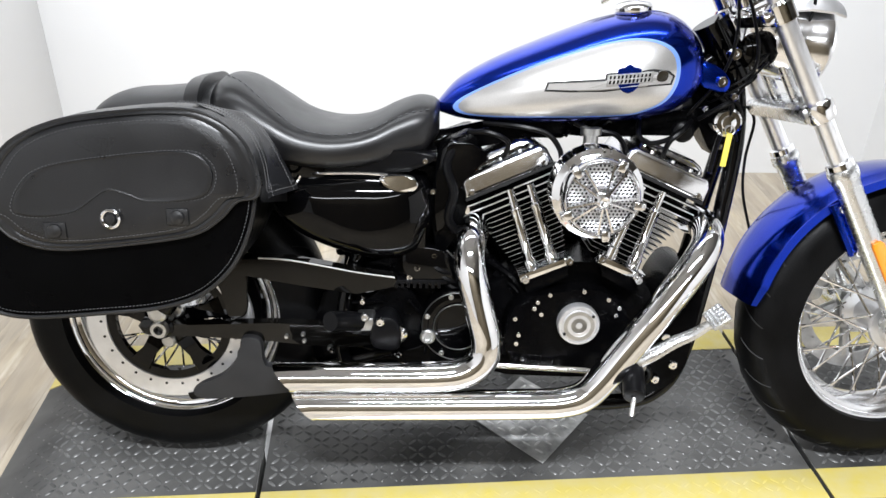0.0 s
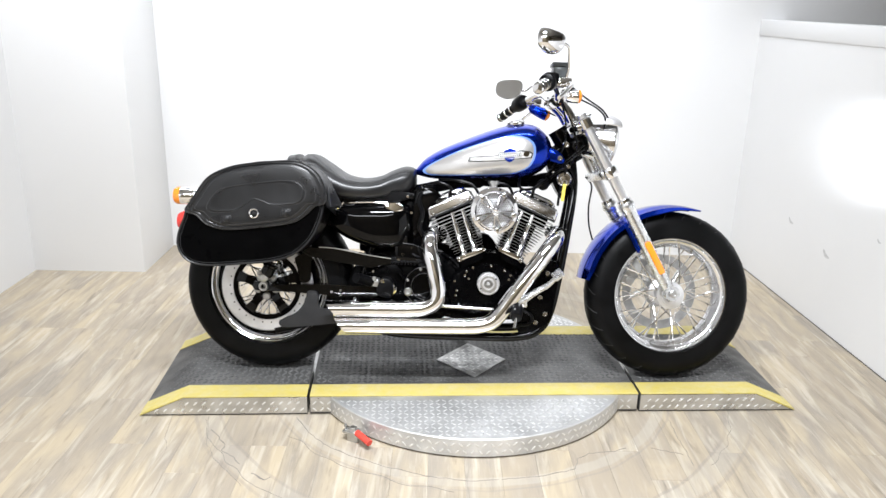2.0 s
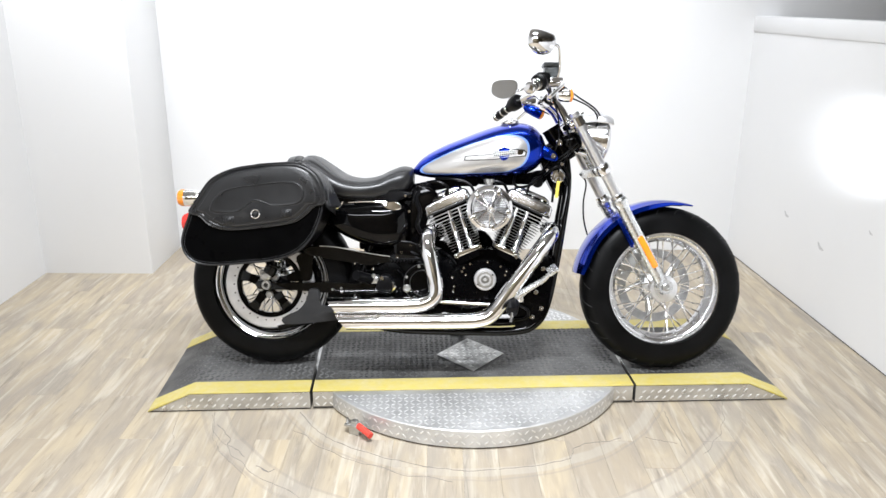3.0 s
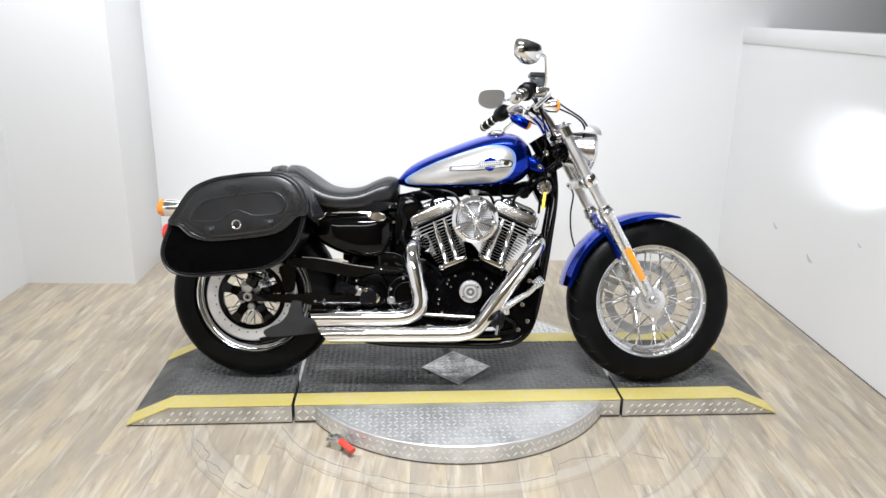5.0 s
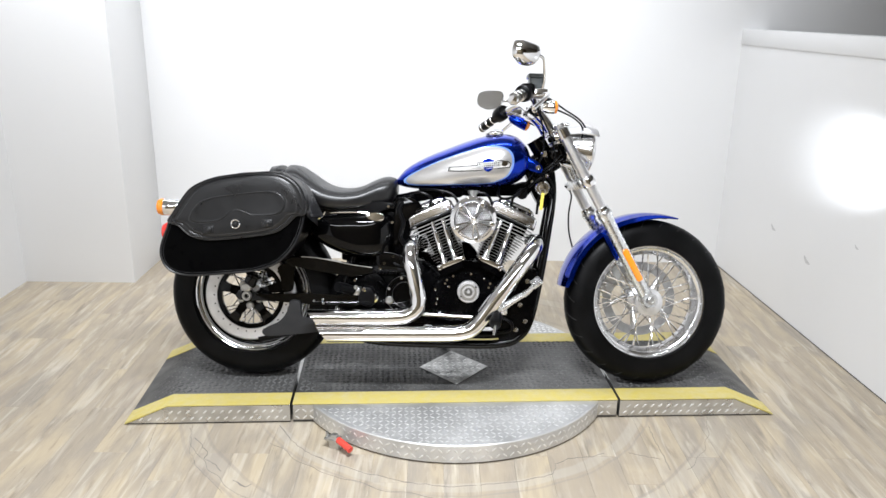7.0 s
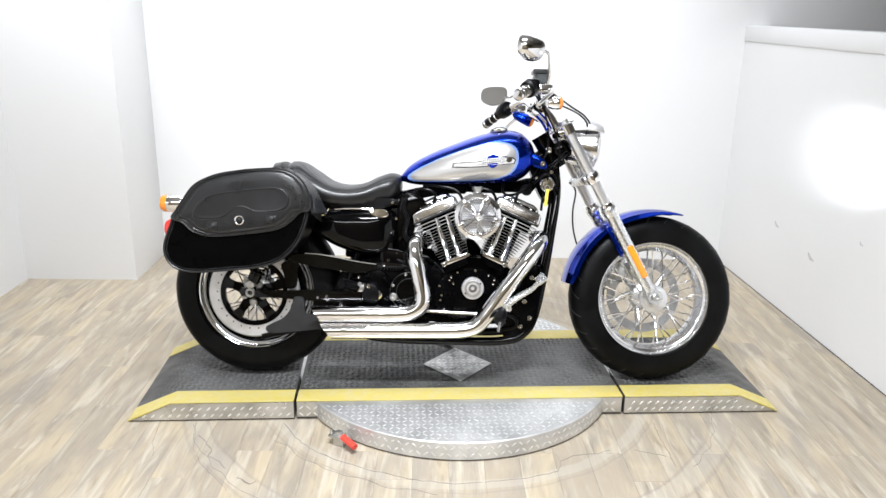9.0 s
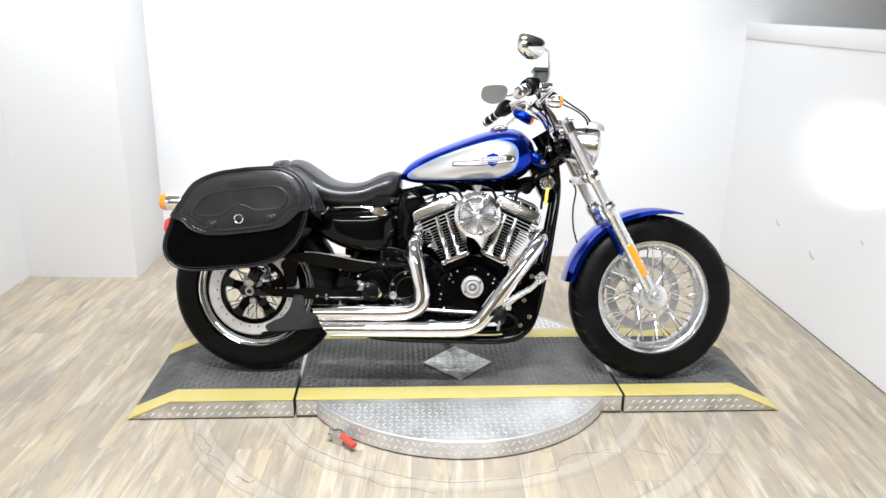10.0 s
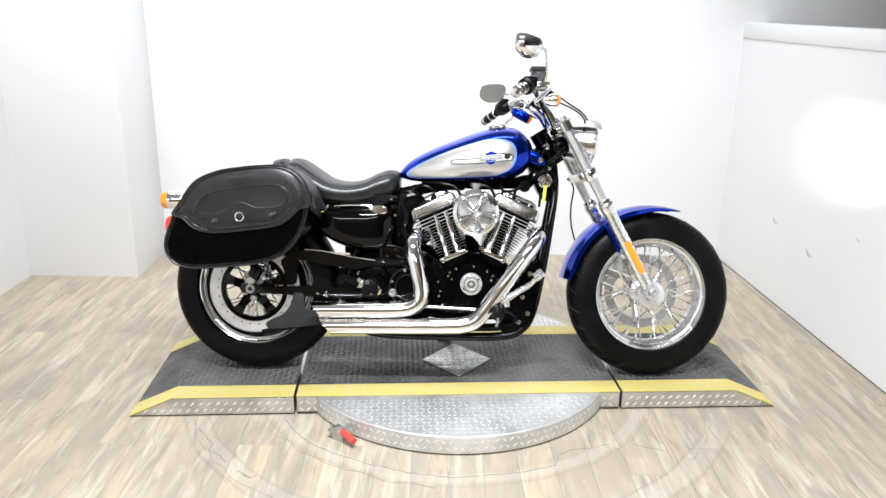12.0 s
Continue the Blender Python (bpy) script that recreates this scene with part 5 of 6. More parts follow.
each("union_bolt", [lathe([(0.015, -0.02), (0.018, 0.0), (0.018, 0.006), (0.011, 0.012)], (-0.27, -0.15, 0.313), (0.2, -1, 0), 20), bolt(-0.302, -0.172, 0.346, 0.0085), bolt(-0.361, -0.15, 0.345, 0.009), bolt(-0.338, -0.14, 0.375, 0.0055), bolt(-0.269, -0.15, 0.268, 0.0075), bolt(-0.4, -0.14, 0.271, 0.006)], CHROME, master, "chrome banjo bolt")
part("washer_bolt", join(lathe([(0.015, 0), (0.015, 0.006), (0.012, 0.009), (0.007, 0.009), (0.0065, 0.004), (0.0001, 0.004)], (-0.211, -0.14, 0.304), (0, -1, 0), 22)), STEEL, master, "steel washer bolt", sharp=20)
each("linkage", [tube([(-0.2, -0.125, 0.29), (-0.21, -0.13, 0.28), (-0.215, -0.13, 0.262)], 0.005, 8, 4), tube([(-0.36, -0.12, 0.365), (-0.33, -0.13, 0.37), (-0.3, -0.13, 0.372)], 0.004, 7, 3), tube([(-0.25, -0.12, 0.372), (-0.235, -0.125, 0.355), (-0.225, -0.125, 0.345)], 0.004, 7, 3)], ENGINE_BLACK, master)
part("bracket_plate", prism(round_outline([(-0.36, 0.27), (-0.24, 0.26), (-0.2, 0.3), (-0.215, 0.34), (-0.26, 0.4), (-0.33, 0.37)], 3), -0.115, -0.1, 0.003), ENGINE_BLACK, master)
peg = part("passenger_peg", tube([(-0.345, -0.16, 0.338), (-0.36, -0.175, 0.346), (-0.385, -0.2, 0.356), (-0.393, -0.21, 0.359)], 0.0185, 14, 4), PLASTIC_BLACK, bike, "black rubber passenger footpeg")
part("peg_clevis", join(box(-0.35, -0.315, -0.17, -0.12, 0.322, 0.35, 0.005), bolt(-0.332, -0.17, 0.352, 0.008)), STEEL, peg)
ctrl = part("forward_control", join(tube([(0.19, -0.13, 0.268), (0.2, -0.185, 0.275), (0.2, -0.215, 0.28)], 0.015, 12, 4), box(0.18, 0.235, -0.14, -0.09, 0.255, 0.3, 0.006)), SATIN, bike, "chrome forward brake control")
part("brake_pedal", tube([(0.2, -0.205, 0.288), (0.225, -0.212, 0.305), (0.26, -0.215, 0.33), (0.295, -0.222, 0.352), (0.318, -0.235, 0.378)], [0.0155, 0.009], 12, 5, squash=0.7), SATIN, ctrl, "polished brake pedal arm")
part("pedal_pad", join(moved(box(-0.019, 0.019, -0.022, 0.022, -0.005, 0.005, 0.003), Matrix.Translation((0.328, -0.236, 0.392)) @ pose(0, 0, 0, 25, -38, 0)),
     *[moved(box(-0.0025, 0.0025, -0.0025, 0.0025, 0.004, 0.009, 0.0008), Matrix.Translation((0.328, -0.236, 0.392)) @ pose(0, 0, 0, 25, -38, 0) @ Matrix.Translation((-0.012 + 0.008 * (k % 4), -0.016 + 0.008 * (k // 4), 0))) for k in range(20)]), SATIN, ctrl, "studded metal pedal pad")
part("rider_peg", join(lathe([(0.012, -0.015), (0.019, -0.012), (0.021, 0.0), (0.021, 0.05), (0.019, 0.056), (0.012, 0.058)], (0.192, -0.212, 0.265), (-0.16, -0.9, -0.42), 20)), PLASTIC_BLACK, ctrl, "black rubber rider footpeg")
part("peg_feeler", rod((0.184, -0.26, 0.24), (0.178, -0.275, 0.208), 0.0045), CHROME, ctrl)
each("brake_line", [tube([(0.2, -0.12, 0.26), (0.12, -0.13, 0.19), (0.0, -0.13, 0.17), (-0.2, -0.13, 0.18)], 0.006, 8, 5), tube([(0.22, -0.1, 0.24), (0.255, -0.105, 0.22), (0.25, -0.1, 0.19), (0.2, -0.1, 0.18)], 0.006, 8, 5)], PLASTIC_BLACK, ctrl)

# ---- oil tank and side covers ----
oil_out = round_outline([(-0.522, 0.6), (-0.5, 0.625), (-0.411, 0.632), (-0.306, 0.634), (-0.23, 0.63), (-0.207, 0.605), (-0.203, 0.545), (-0.219, 0.493), (-0.261, 0.467), (-0.325, 0.465), (-0.41, 0.489), (-0.474, 0.522), (-0.512, 0.56)], 6)
cx, cz = -0.35, 0.555
dome = [(1.0, -0.03), (1.0, -0.1)] + [(1.0 - 0.93 * (k / 14) ** 1.6, -0.1 - 0.056 * math.sin(math.pi / 2 * min(1, (k / 14) * 1.12)) ** 0.7) for k in range(1, 15)]
oil = part("oil_tank", rings([[(cx + (x - cx) * f, y, cz + (z - cz) * f) for x, z in oil_out] for f, y in dome]), GLOSS_BLACK, bike, "gloss black oil tank side cover", sharp=60)
part("tank_emblem", prism(round_outline([(-0.305, 0.63), (-0.285, 0.636), (-0.245, 0.636), (-0.232, 0.622), (-0.24, 0.608), (-0.265, 0.607), (-0.29, 0.615)], 3), -0.15, -0.13, 0.004), CHROME, oil, "chrome side cover emblem")
part("top_trim", tube([(-0.51, -0.1, 0.624), (-0.42, -0.125, 0.634), (-0.34, -0.13, 0.637), (-0.29, -0.13, 0.634)], 0.003, 8, 5), CHROME, oil)
part("side_strip", box(-0.236, -0.216, -0.13, -0.09, 0.49, 0.6, 0.006), GLOSS_BLACK, oil)
each("trim_bolt", [bolt(x, -0.12, z, 0.006) for x, z in ((-0.22, 0.66), (-0.205, 0.602), (-0.218, 0.54), (-0.2, 0.475))], CHROME, oil)
part("battery_box", box(-0.4, -0.16, -0.06, 0.12, 0.45, 0.66, 0.008), ENGINE_BLACK, bike)
part("inner_guard", prism(round_outline([(-0.2, 0.66), (-0.16, 0.7), (-0.12, 0.7), (-0.13, 0.6), (-0.16, 0.5), (-0.2, 0.47)], 3), -0.09, 0.08, 0.006), ENGINE_BLACK, bike)
part("coil_cover", prism(round_outline([(-0.19, 0.68), (-0.13, 0.69), (-0.1, 0.66), (-0.15, 0.62), (-0.17, 0.55), (-0.2, 0.52)], 3), -0.105, -0.085, 0.004), GLOSS_BLACK, bike)
part("plug_lead", tube([(-0.16, -0.09, 0.69), (-0.18, -0.11, 0.65), (-0.165, -0.115, 0.6), (-0.175, -0.11, 0.55), (-0.16, -0.1, 0.52)], 0.009, 9, 5), PLASTIC_BLACK, bike, "black ribbed hose")

# ---- rear wheel, belt drive, swingarm ----
rear_wheel = part("rear_wheel", rim_mesh(RX, RZ, 0.227, 0.058), CHROME, bike, "laced chrome rear wheel with black tyre")
part("tyre", tyre_mesh(RX, RZ, 0.317, 0.223, 0.08, 0.45), RUBBER, rear_wheel, "black rubber tyre")
tagged(part("tread_groove", groove_lugs(RX, RZ, 0.3165, 0.223, 0.08, 22, 0.45), DARK, rear_wheel), kind="stuff")
part("rim_dish", lathe([(0.225, 0.058), (0.22, 0.0605), (0.214, 0.058), (0.209, 0.05), (0.2, 0.047), (0.192, 0.036), (0.18, 0.03), (0.17, 0.029), (0.17, 0.025), (0.2, 0.03)], (RX, 0, RZ), (0, -1, 0), 96, wrap=True), CHROME, rear_wheel, "polished chrome rim lip")
part("hub", lathe([(0.02, 0.09), (0.045, 0.085), (0.05, 0.05), (0.035, 0.04), (0.035, -0.04), (0.05, -0.05), (0.05, -0.08), (0.02, -0.085)], (RX, 0, RZ), (0, -1, 0), 30), SATIN, rear_wheel)
spokes(RX, RZ, 0.045, 0.05, 0.19, 40, rear_wheel, None, CHROME)
pulley = part("drive_pulley", cast_ring(RX, RZ, -0.078, -0.092, 0.108, 0.135), GLOSS_BLACK, rear_wheel, "black five-spoke belt pulley")
star = []
for k in range(5):
    a = math.pi / 2 + 2 * math.pi * k / 5
    c, s = math.cos(a), math.sin(a)
    star.append(prism([(RX + c * r - s * w, RZ + s * r + c * w) for r, w in ((0.03, 0.022), (0.08, 0.011), (0.115, 0.024), (0.115, -0.024), (0.08, -0.011), (0.03, -0.022))], -0.094, -0.08, 0.003))
part("pulley_spokes", join(lathe([(0.045, 0.078), (0.045, 0.095), (0.04, 0.1), (0.001, 0.1)], (RX, 0, RZ), (0, -1, 0), 30), *star), GLOSS_BLACK, rear_wheel)
# black ring added as the shade in the gap between pulley ring and rim
part("pulley_backing", lathe([(0.14, 0.04), (0.14, 0.048), (0.187, 0.048), (0.187, 0.04)], (RX, 0, RZ), (0, -1, 0), 64, wrap=True), GLOSS_BLACK, rear_wheel)
part("pulley_ring", lathe([(0.124, 0.088), (0.127, 0.0945), (0.165, 0.0945), (0.17, 0.09), (0.17, 0.078), (0.124, 0.078)], (RX, 0, RZ), (0, -1, 0), 72, wrap=True), BRUSHED, rear_wheel, "chrome pulley cover ring")
each("ring_hole", [lathe([(0.003, 0.094), (0.003, 0.0952)], (RX + 0.137 * math.cos(a), 0, RZ + 0.137 * math.sin(a)), (0, -1, 0), 8) for a in [2 * math.pi * k / 26 for k in range(26)]], DARK, rear_wheel)
each("pulley_bolt", [lathe([(0.0145, 0.09), (0.0145, 0.105), (0.011, 0.109), (0.0001, 0.109)], (RX + 0.036 * math.cos(a), 0, RZ + 0.036 * math.sin(a)), (0, -1, 0), 14) for a in [math.pi / 2 + 0.63 + 2 * math.pi * k / 5 for k in range(5)]], STEEL, rear_wheel, "steel pulley bolts")
ARM = [(-0.788, 0.298), (-0.788, 0.332), (-0.7, 0.321), (-0.535, 0.328), (-0.42, 0.323), (-0.32, 0.33), (-0.32, 0.285), (-0.42, 0.279), (-0.543, 0.289), (-0.69, 0.297)]
swing = part("swingarm", join(*[prism(round_outline(ARM, 2), s * 0.118 - 0.014, s * 0.118 + 0.014, 0.006, 2) for s in (-1, 1)]), POLISHED_BLACK, bike, "gloss black box-section swingarm", sharp=25)
part("arm_lug", lathe([(0.022, 0.1), (0.024, 0.104), (0.024, 0.134), (0.019, 0.138)], (RX, 0, RZ + 0.006), (0, -1, 0), 26), GLOSS_BLACK, swing)
part("axle_nut", lathe([(0.018, 0.132), (0.018, 0.146), (0.0155, 0.151), (0.0095, 0.151), (0.009, 0.138), (0.0001, 0.138)], (RX, 0, RZ + 0.006), (0, -1, 0), 6 * 4), STEEL, swing, "hollow steel rear axle nut")
each("arm_bolt", [lathe([(0.0115, 0.12), (0.0115, 0.146), (0.009, 0.15), (0.0055, 0.15), (0.005, 0.146), (0.0001, 0.146)], (RX + dx, 0, RZ + dz), (0, -1, 0), 18) for dx, dz in ((0.008, 0.037), (-0.013, 0.052))], STEEL, swing, "steel shock mounting bolt")
each("pivot_bolt", [bolt(x, -0.134, z, r, 0.006) for x, z, r in ((-0.505, 0.301, 0.0045), (-0.472, 0.306, 0.0045), (-0.47, 0.292, 0.0045), (-0.419, 0.277, 0.006))], STEEL, swing)
guard = part("upper_belt_guard", prism([(-0.612, 0.444), (-0.604, 0.456), (-0.583, 0.463), (-0.493, 0.461), (-0.417, 0.448), (-0.362, 0.438), (-0.288, 0.428), (-0.284, 0.424), (-0.29, 0.408), (-0.362, 0.392), (-0.418, 0.402), (-0.487, 0.412), (-0.584, 0.429)], -0.137, -0.1, 0.002), POLISHED_BLACK, bike, "gloss black upper belt guard", sharp=20)
part("guard_leg", prism(round_outline([(-0.644, 0.415), (-0.628, 0.43), (-0.6, 0.44), (-0.58, 0.428), (-0.583, 0.387), (-0.586, 0.338), (-0.61, 0.327), (-0.624, 0.334), (-0.628, 0.37)], 3), -0.112, -0.1, 0.003), POLISHED_BLACK, guard, "curved rear leg of the guard", sharp=20)
# highlight on the guard's top edge, built as a thin bright tube
part("guard_edge", tube([(-0.55, -0.1375, 0.4645), (-0.493, -0.1375, 0.4615), (-0.417, -0.1375, 0.4485), (-0.36, -0.1375, 0.438), (-0.288, -0.1375, 0.429)], 0.0017, 6, 3), STEEL, guard, "bright line for the highlight on the guard's top edge")
each("guard_bolt", [bolt(-0.26, -0.12, 0.425, 0.007), bolt(-0.245, -0.12, 0.444, 0.007), bolt(-0.35, -0.12, 0.382, 0.0055)], CHROME, guard)
part("lower_belt_guard", prism(round_outline([(-0.692, 0.188), (-0.688, 0.174), (-0.667, 0.168), (-0.583, 0.175), (-0.503, 0.185), (-0.472, 0.192), (-0.486, 0.218), (-0.508, 0.24), (-0.545, 0.239), (-0.55, 0.27), (-0.553, 0.296), (-0.572, 0.304), (-0.59, 0.3), (-0.595, 0.273), (-0.612, 0.242), (-0.637, 0.218), (-0.672, 0.202)], 3), -0.15, -0.13, 0.003), GUARD_GREY, bike, "dark grey lower belt guard", sharp=25)
each("belt", [tube([(-0.73, -0.085, 0.466), (-0.62, -0.085, 0.452), (-0.3, -0.085, 0.41)], 0.008, 8, 3, squash=2.2), tube([(-0.72, -0.085, 0.14), (-0.6, -0.085, 0.17), (-0.3, -0.085, 0.25)], 0.008, 8, 3, squash=2.2)], PLASTIC_BLACK, bike, "black drive belt")
for s in (-1, 1):
    a, b = Vector((-0.742, s * 0.132, 0.362)), Vector((-0.62, s * 0.135, 0.64))
    d = b - a
    shock = part("rear_shock", join(rod(a, b, 0.014, 14), lathe([(0.02, -0.01), (0.024, 0.0), (0.024, 0.025), (0.03, 0.03), (0.03, 0.036), (0.015, 0.037)], a, d, 20), lathe([(0.034, -0.1), (0.036, -0.098), (0.036, -0.0), (0.03, 0.005)], b, d, 22)), GLOSS_BLACK, bike, "black rear shock absorber with chrome spring")
    u = d.orthogonal().normalized()
    w = d.normalized().cross(u)
    part("coil_spring", tube([a + d * (0.14 + 0.5 * k / 60) + 0.026 * (math.cos(k * 0.75) * u + math.sin(k * 0.75) * w) for k in range(61)], 0.0048, 7, 2), CHROME, shock, "chrome coil spring")
    part("lower_eye", lathe([(0.016, -0.02), (0.018, -0.018), (0.018, 0.018), (0.011, 0.024)], a + Vector((-0.01, -0.002 * s, -0.012)), (0, s, 0), 18), STEEL, shock)
part("rear_fender", fender(RX, RZ, 0.352, 0.088, 140, 36, 0.06), GLOSS_BLACK, bike, "gloss black rear fender")
part("fender_strut", join(*[prism(round_outline([(-0.95, 0.615), (-0.8, 0.64), (-0.6, 0.655), (-0.46, 0.65), (-0.46, 0.6), (-0.6, 0.6), (-0.8, 0.59), (-0.95, 0.575)], 3), s * 0.1, s * 0.112, 0.003) for s in (-1, 1)]), GLOSS_BLACK, bike)

# rear lights
for s in (-1, 1):
    c = Vector((-1.0, s * 0.205, 0.642))
    sig = part("rear_turn_signal", join(lathe([(0.008, -0.048), (0.02, -0.04), (0.027, -0.02), (0.03, 0.0), (0.031, 0.03)], c, (-1, 0, 0), 28)), CHROME, bike, "chrome bullet rear turn signal")
    part("signal_stem", rod(c + Vector((0.03, 0, 0)), (-0.935, s * 0.12, 0.64), 0.008), GLOSS_BLACK, sig, "black signal stem")
    part("signal_lens", lathe([(0.031, 0.03), (0.031, 0.044), (0.025, 0.053), (0.001, 0.056)], c, (-1, 0, 0), 28), AMBER, sig, "amber signal lens")
tail = part("tail_lamp", prism(round_outline([(-1.06, 0.575), (-1.02, 0.585), (-1.0, 0.56), (-1.01, 0.51), (-1.06, 0.505)], 3), -0.045, 0.045, 0.008), GLOSS_BLACK, bike, "tail lamp with red lens")
part("lens", prism(round_outline([(-1.118, 0.565), (-1.085, 0.578), (-1.055, 0.572), (-1.055, 0.512), (-1.09, 0.505), (-1.12, 0.52)], 3), -0.055, 0.055, 0.01), RED_LENS, tail, "red tail lamp lens")

part("fender_strut", prism(round_outline([(-0.66, 0.62), (-0.56, 0.6), (-0.45, 0.6), (-0.42, 0.63), (-0.44, 0.69), (-0.53, 0.735), (-0.64, 0.74)], 3), -0.125, -0.1, 0.004), GLOSS_BLACK, bike, "gloss black fender strut cover")

# ---- saddlebag ----
B_OUT = [(-0.968, 0.6), (-0.985, 0.555), (-1.002, 0.508), (-1.006, 0.467), (-0.989, 0.427), (-0.954, 0.403), (-0.893, 0.395), (-0.78, 0.404), (-0.679, 0.416), (-0.605, 0.442), (-0.55, 0.492), (-0.518, 0.555), (-0.504, 0.62), (-0.512, 0.66), (-0.56, 0.69), (-0.7, 0.7), (-0.85, 0.68), (-0.93, 0.63)]
bag_line = round_outline(B_OUT, 5)
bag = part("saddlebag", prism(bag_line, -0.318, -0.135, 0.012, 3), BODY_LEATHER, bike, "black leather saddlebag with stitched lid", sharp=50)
L_OUT = [(-0.972, 0.584), (-0.955, 0.612), (-0.931, 0.65), (-0.89, 0.7), (-0.819, 0.733), (-0.738, 0.748), (-0.638, 0.757), (-0.577, 0.75), (-0.527, 0.717), (-0.503, 0.668), (-0.502, 0.622), (-0.536, 0.611), (-0.567, 0.58), (-0.617, 0.552), (-0.738, 0.533), (-0.839, 0.525), (-0.9, 0.54), (-0.937, 0.571)]
lid_line = round_outline(L_OUT, 5)
lcx, lcz = -0.735, 0.642


def grown(line, f, c=(lcx, lcz)):
    return [(c[0] + (x - c[0]) * f, c[1] + (z - c[1]) * f) for x, z in line]


def inset(line, d):
    """The closed outline moved inwards by d metres."""
    n, out = len(line), []
    for i in range(n):
        (x0, z0), (x1, z1) = line[i - 1], line[(i + 1) % n]
        t = Vector((x1 - x0, z1 - z0, 0)).normalized()
        s = 1 if sum(line[k - 1][0] * line[k][1] - line[k][0] * line[k - 1][1] for k in range(n)) > 0 else -1
        out.append((line[i][0] - t.y * d * s, line[i][1] + t.x * d * s))
    return out


lid_loops = [[(x, y, z) for x, z in grown(lid_line, f)] for f, y in ((1.0, -0.316), (1.004, -0.322), (1.0, -0.327), (0.985, -0.3295), (0.95, -0.3315), (0.925, -0.329), (0.9, -0.332), (0.8, -0.334), (0.6, -0.335), (0.4, -0.335), (0.2, -0.335), (0.05, -0.335))]
lid = part("lid", rings(lid_loops), LEATHER, bag, "padded leather lid flap", sharp=60)
crest = spline([(-0.972, 0.586, 0), (-0.931, 0.652, 0), (-0.89, 0.702, 0), (-0.819, 0.734, 0), (-0.738, 0.749, 0), (-0.638, 0.758, 0), (-0.577, 0.751, 0), (-0.527, 0.718, 0), (-0.503, 0.668, 0), (-0.497, 0.615, 0)], 4)
part("lid_top", rings([[(p.x, -0.325, p.y + 0.002), (p.x, -0.325, p.y - 0.006), (p.x * 0.985, -0.14, p.y - 0.05), (p.x * 0.985, -0.14, p.y - 0.042), (p.x * 0.99, -0.2, p.y - 0.014), (p.x * 0.995, -0.27, p.y + 0.003)] for p in crest]), LEATHER, bag, "leather lid top", sharp=60)
for k in (3, 6):
    part("stitching", join(*[rod((p.x * 0.996 + 0.0035, -0.32 + 0.006 * k, p.y + 0.0065), (q.x * 0.996 + 0.0035, -0.32 + 0.006 * k, q.y + 0.0065), 0.0009, 4)
                             for p, q in [(crest[i].lerp(crest[i + 1], u), crest[i].lerp(crest[i + 1], u + 0.17)) for i in range(20, len(crest) - 1) for u in (0.1, 0.43, 0.76)]]), THREAD, bag)
part("lid_piping", tube([(x, -0.326, z) for x, z in lid_line] + [(lid_line[0][0], -0.326, lid_line[0][1])], 0.0036, 7, smooth=False), LEATHER, bag)
part("body_piping", tube([(x, -0.3165, z) for x, z in inset(bag_line, 0.004)] + [(inset(bag_line, 0.004)[0][0], -0.3165, inset(bag_line, 0.004)[0][1])], 0.004, 7, smooth=False), LEATHER, bag)
I_OUT = [(-0.893, 0.592), (-0.878, 0.632), (-0.837, 0.663), (-0.736, 0.682), (-0.616, 0.693), (-0.578, 0.677), (-0.57, 0.646), (-0.594, 0.617), (-0.672, 0.61), (-0.706, 0.621), (-0.738, 0.628), (-0.768, 0.61), (-0.8, 0.59), (-0.858, 0.582)]
in_line = round_outline(I_OUT, 5)
part("lid_overlay", rings([[(x, y, z) for x, z in grown(in_line, f, (-0.735, 0.652))] for f, y in ((1.0, -0.333), (0.995, -0.3375), (0.975, -0.3385), (0.94, -0.338), (0.8, -0.338), (0.6, -0.338), (0.4, -0.338), (0.2, -0.338), (0.05, -0.338))]), LEATHER, bag, "raised leather panel on the lid", sharp=60)


def dashes(line, y, size=0.0032, r=0.0007, step=0.0062):
    bms, acc = [], 0.0
    pts = [Vector((x, y, z)) for x, z in line]
    pts.append(pts[0])
    for a, b in zip(pts, pts[1:]):
        d = b - a
        if d.length < 1e-5:
            continue
        pos = (-acc) % step
        while pos < d.length:
            p = a + d.normalized() * pos
            q = p + d.normalized() * size
            bms.append(rod(p, q, r, 4))
            pos += step
        acc = (acc + d.length) % step
    return join(*bms)


part("stitching", dashes(grown(in_line, 1.03, (-0.735, 0.652)), -0.335), THREAD, bag, "grey panel stitching")
part("stitching", dashes(grown(lid_line, 0.86), -0.3335), THREAD, bag)
part("stitching", dashes(inset(bag_line, 0.013), -0.3185), THREAD, bag)
yoke_rows = [((-0.6, -0.3, 0.764), (-0.548, -0.2, 0.738)), ((-0.556, -0.3, 0.746), (-0.518, -0.2, 0.715)), ((-0.528, -0.3, 0.712), (-0.497, -0.2, 0.682)), ((-0.512, -0.3, 0.664), (-0.478, -0.2, 0.645)), ((-0.503, -0.3, 0.606), (-0.458, -0.2, 0.604))]
yoke = part("yoke_flap", rings([[Vector(a), Vector(b), Vector(b) + Vector((-0.006, 0.004, 0)), Vector(a) + Vector((-0.006, 0.004, 0))] for a, b in yoke_rows]), LEATHER, bag, "stitched leather mounting flap")
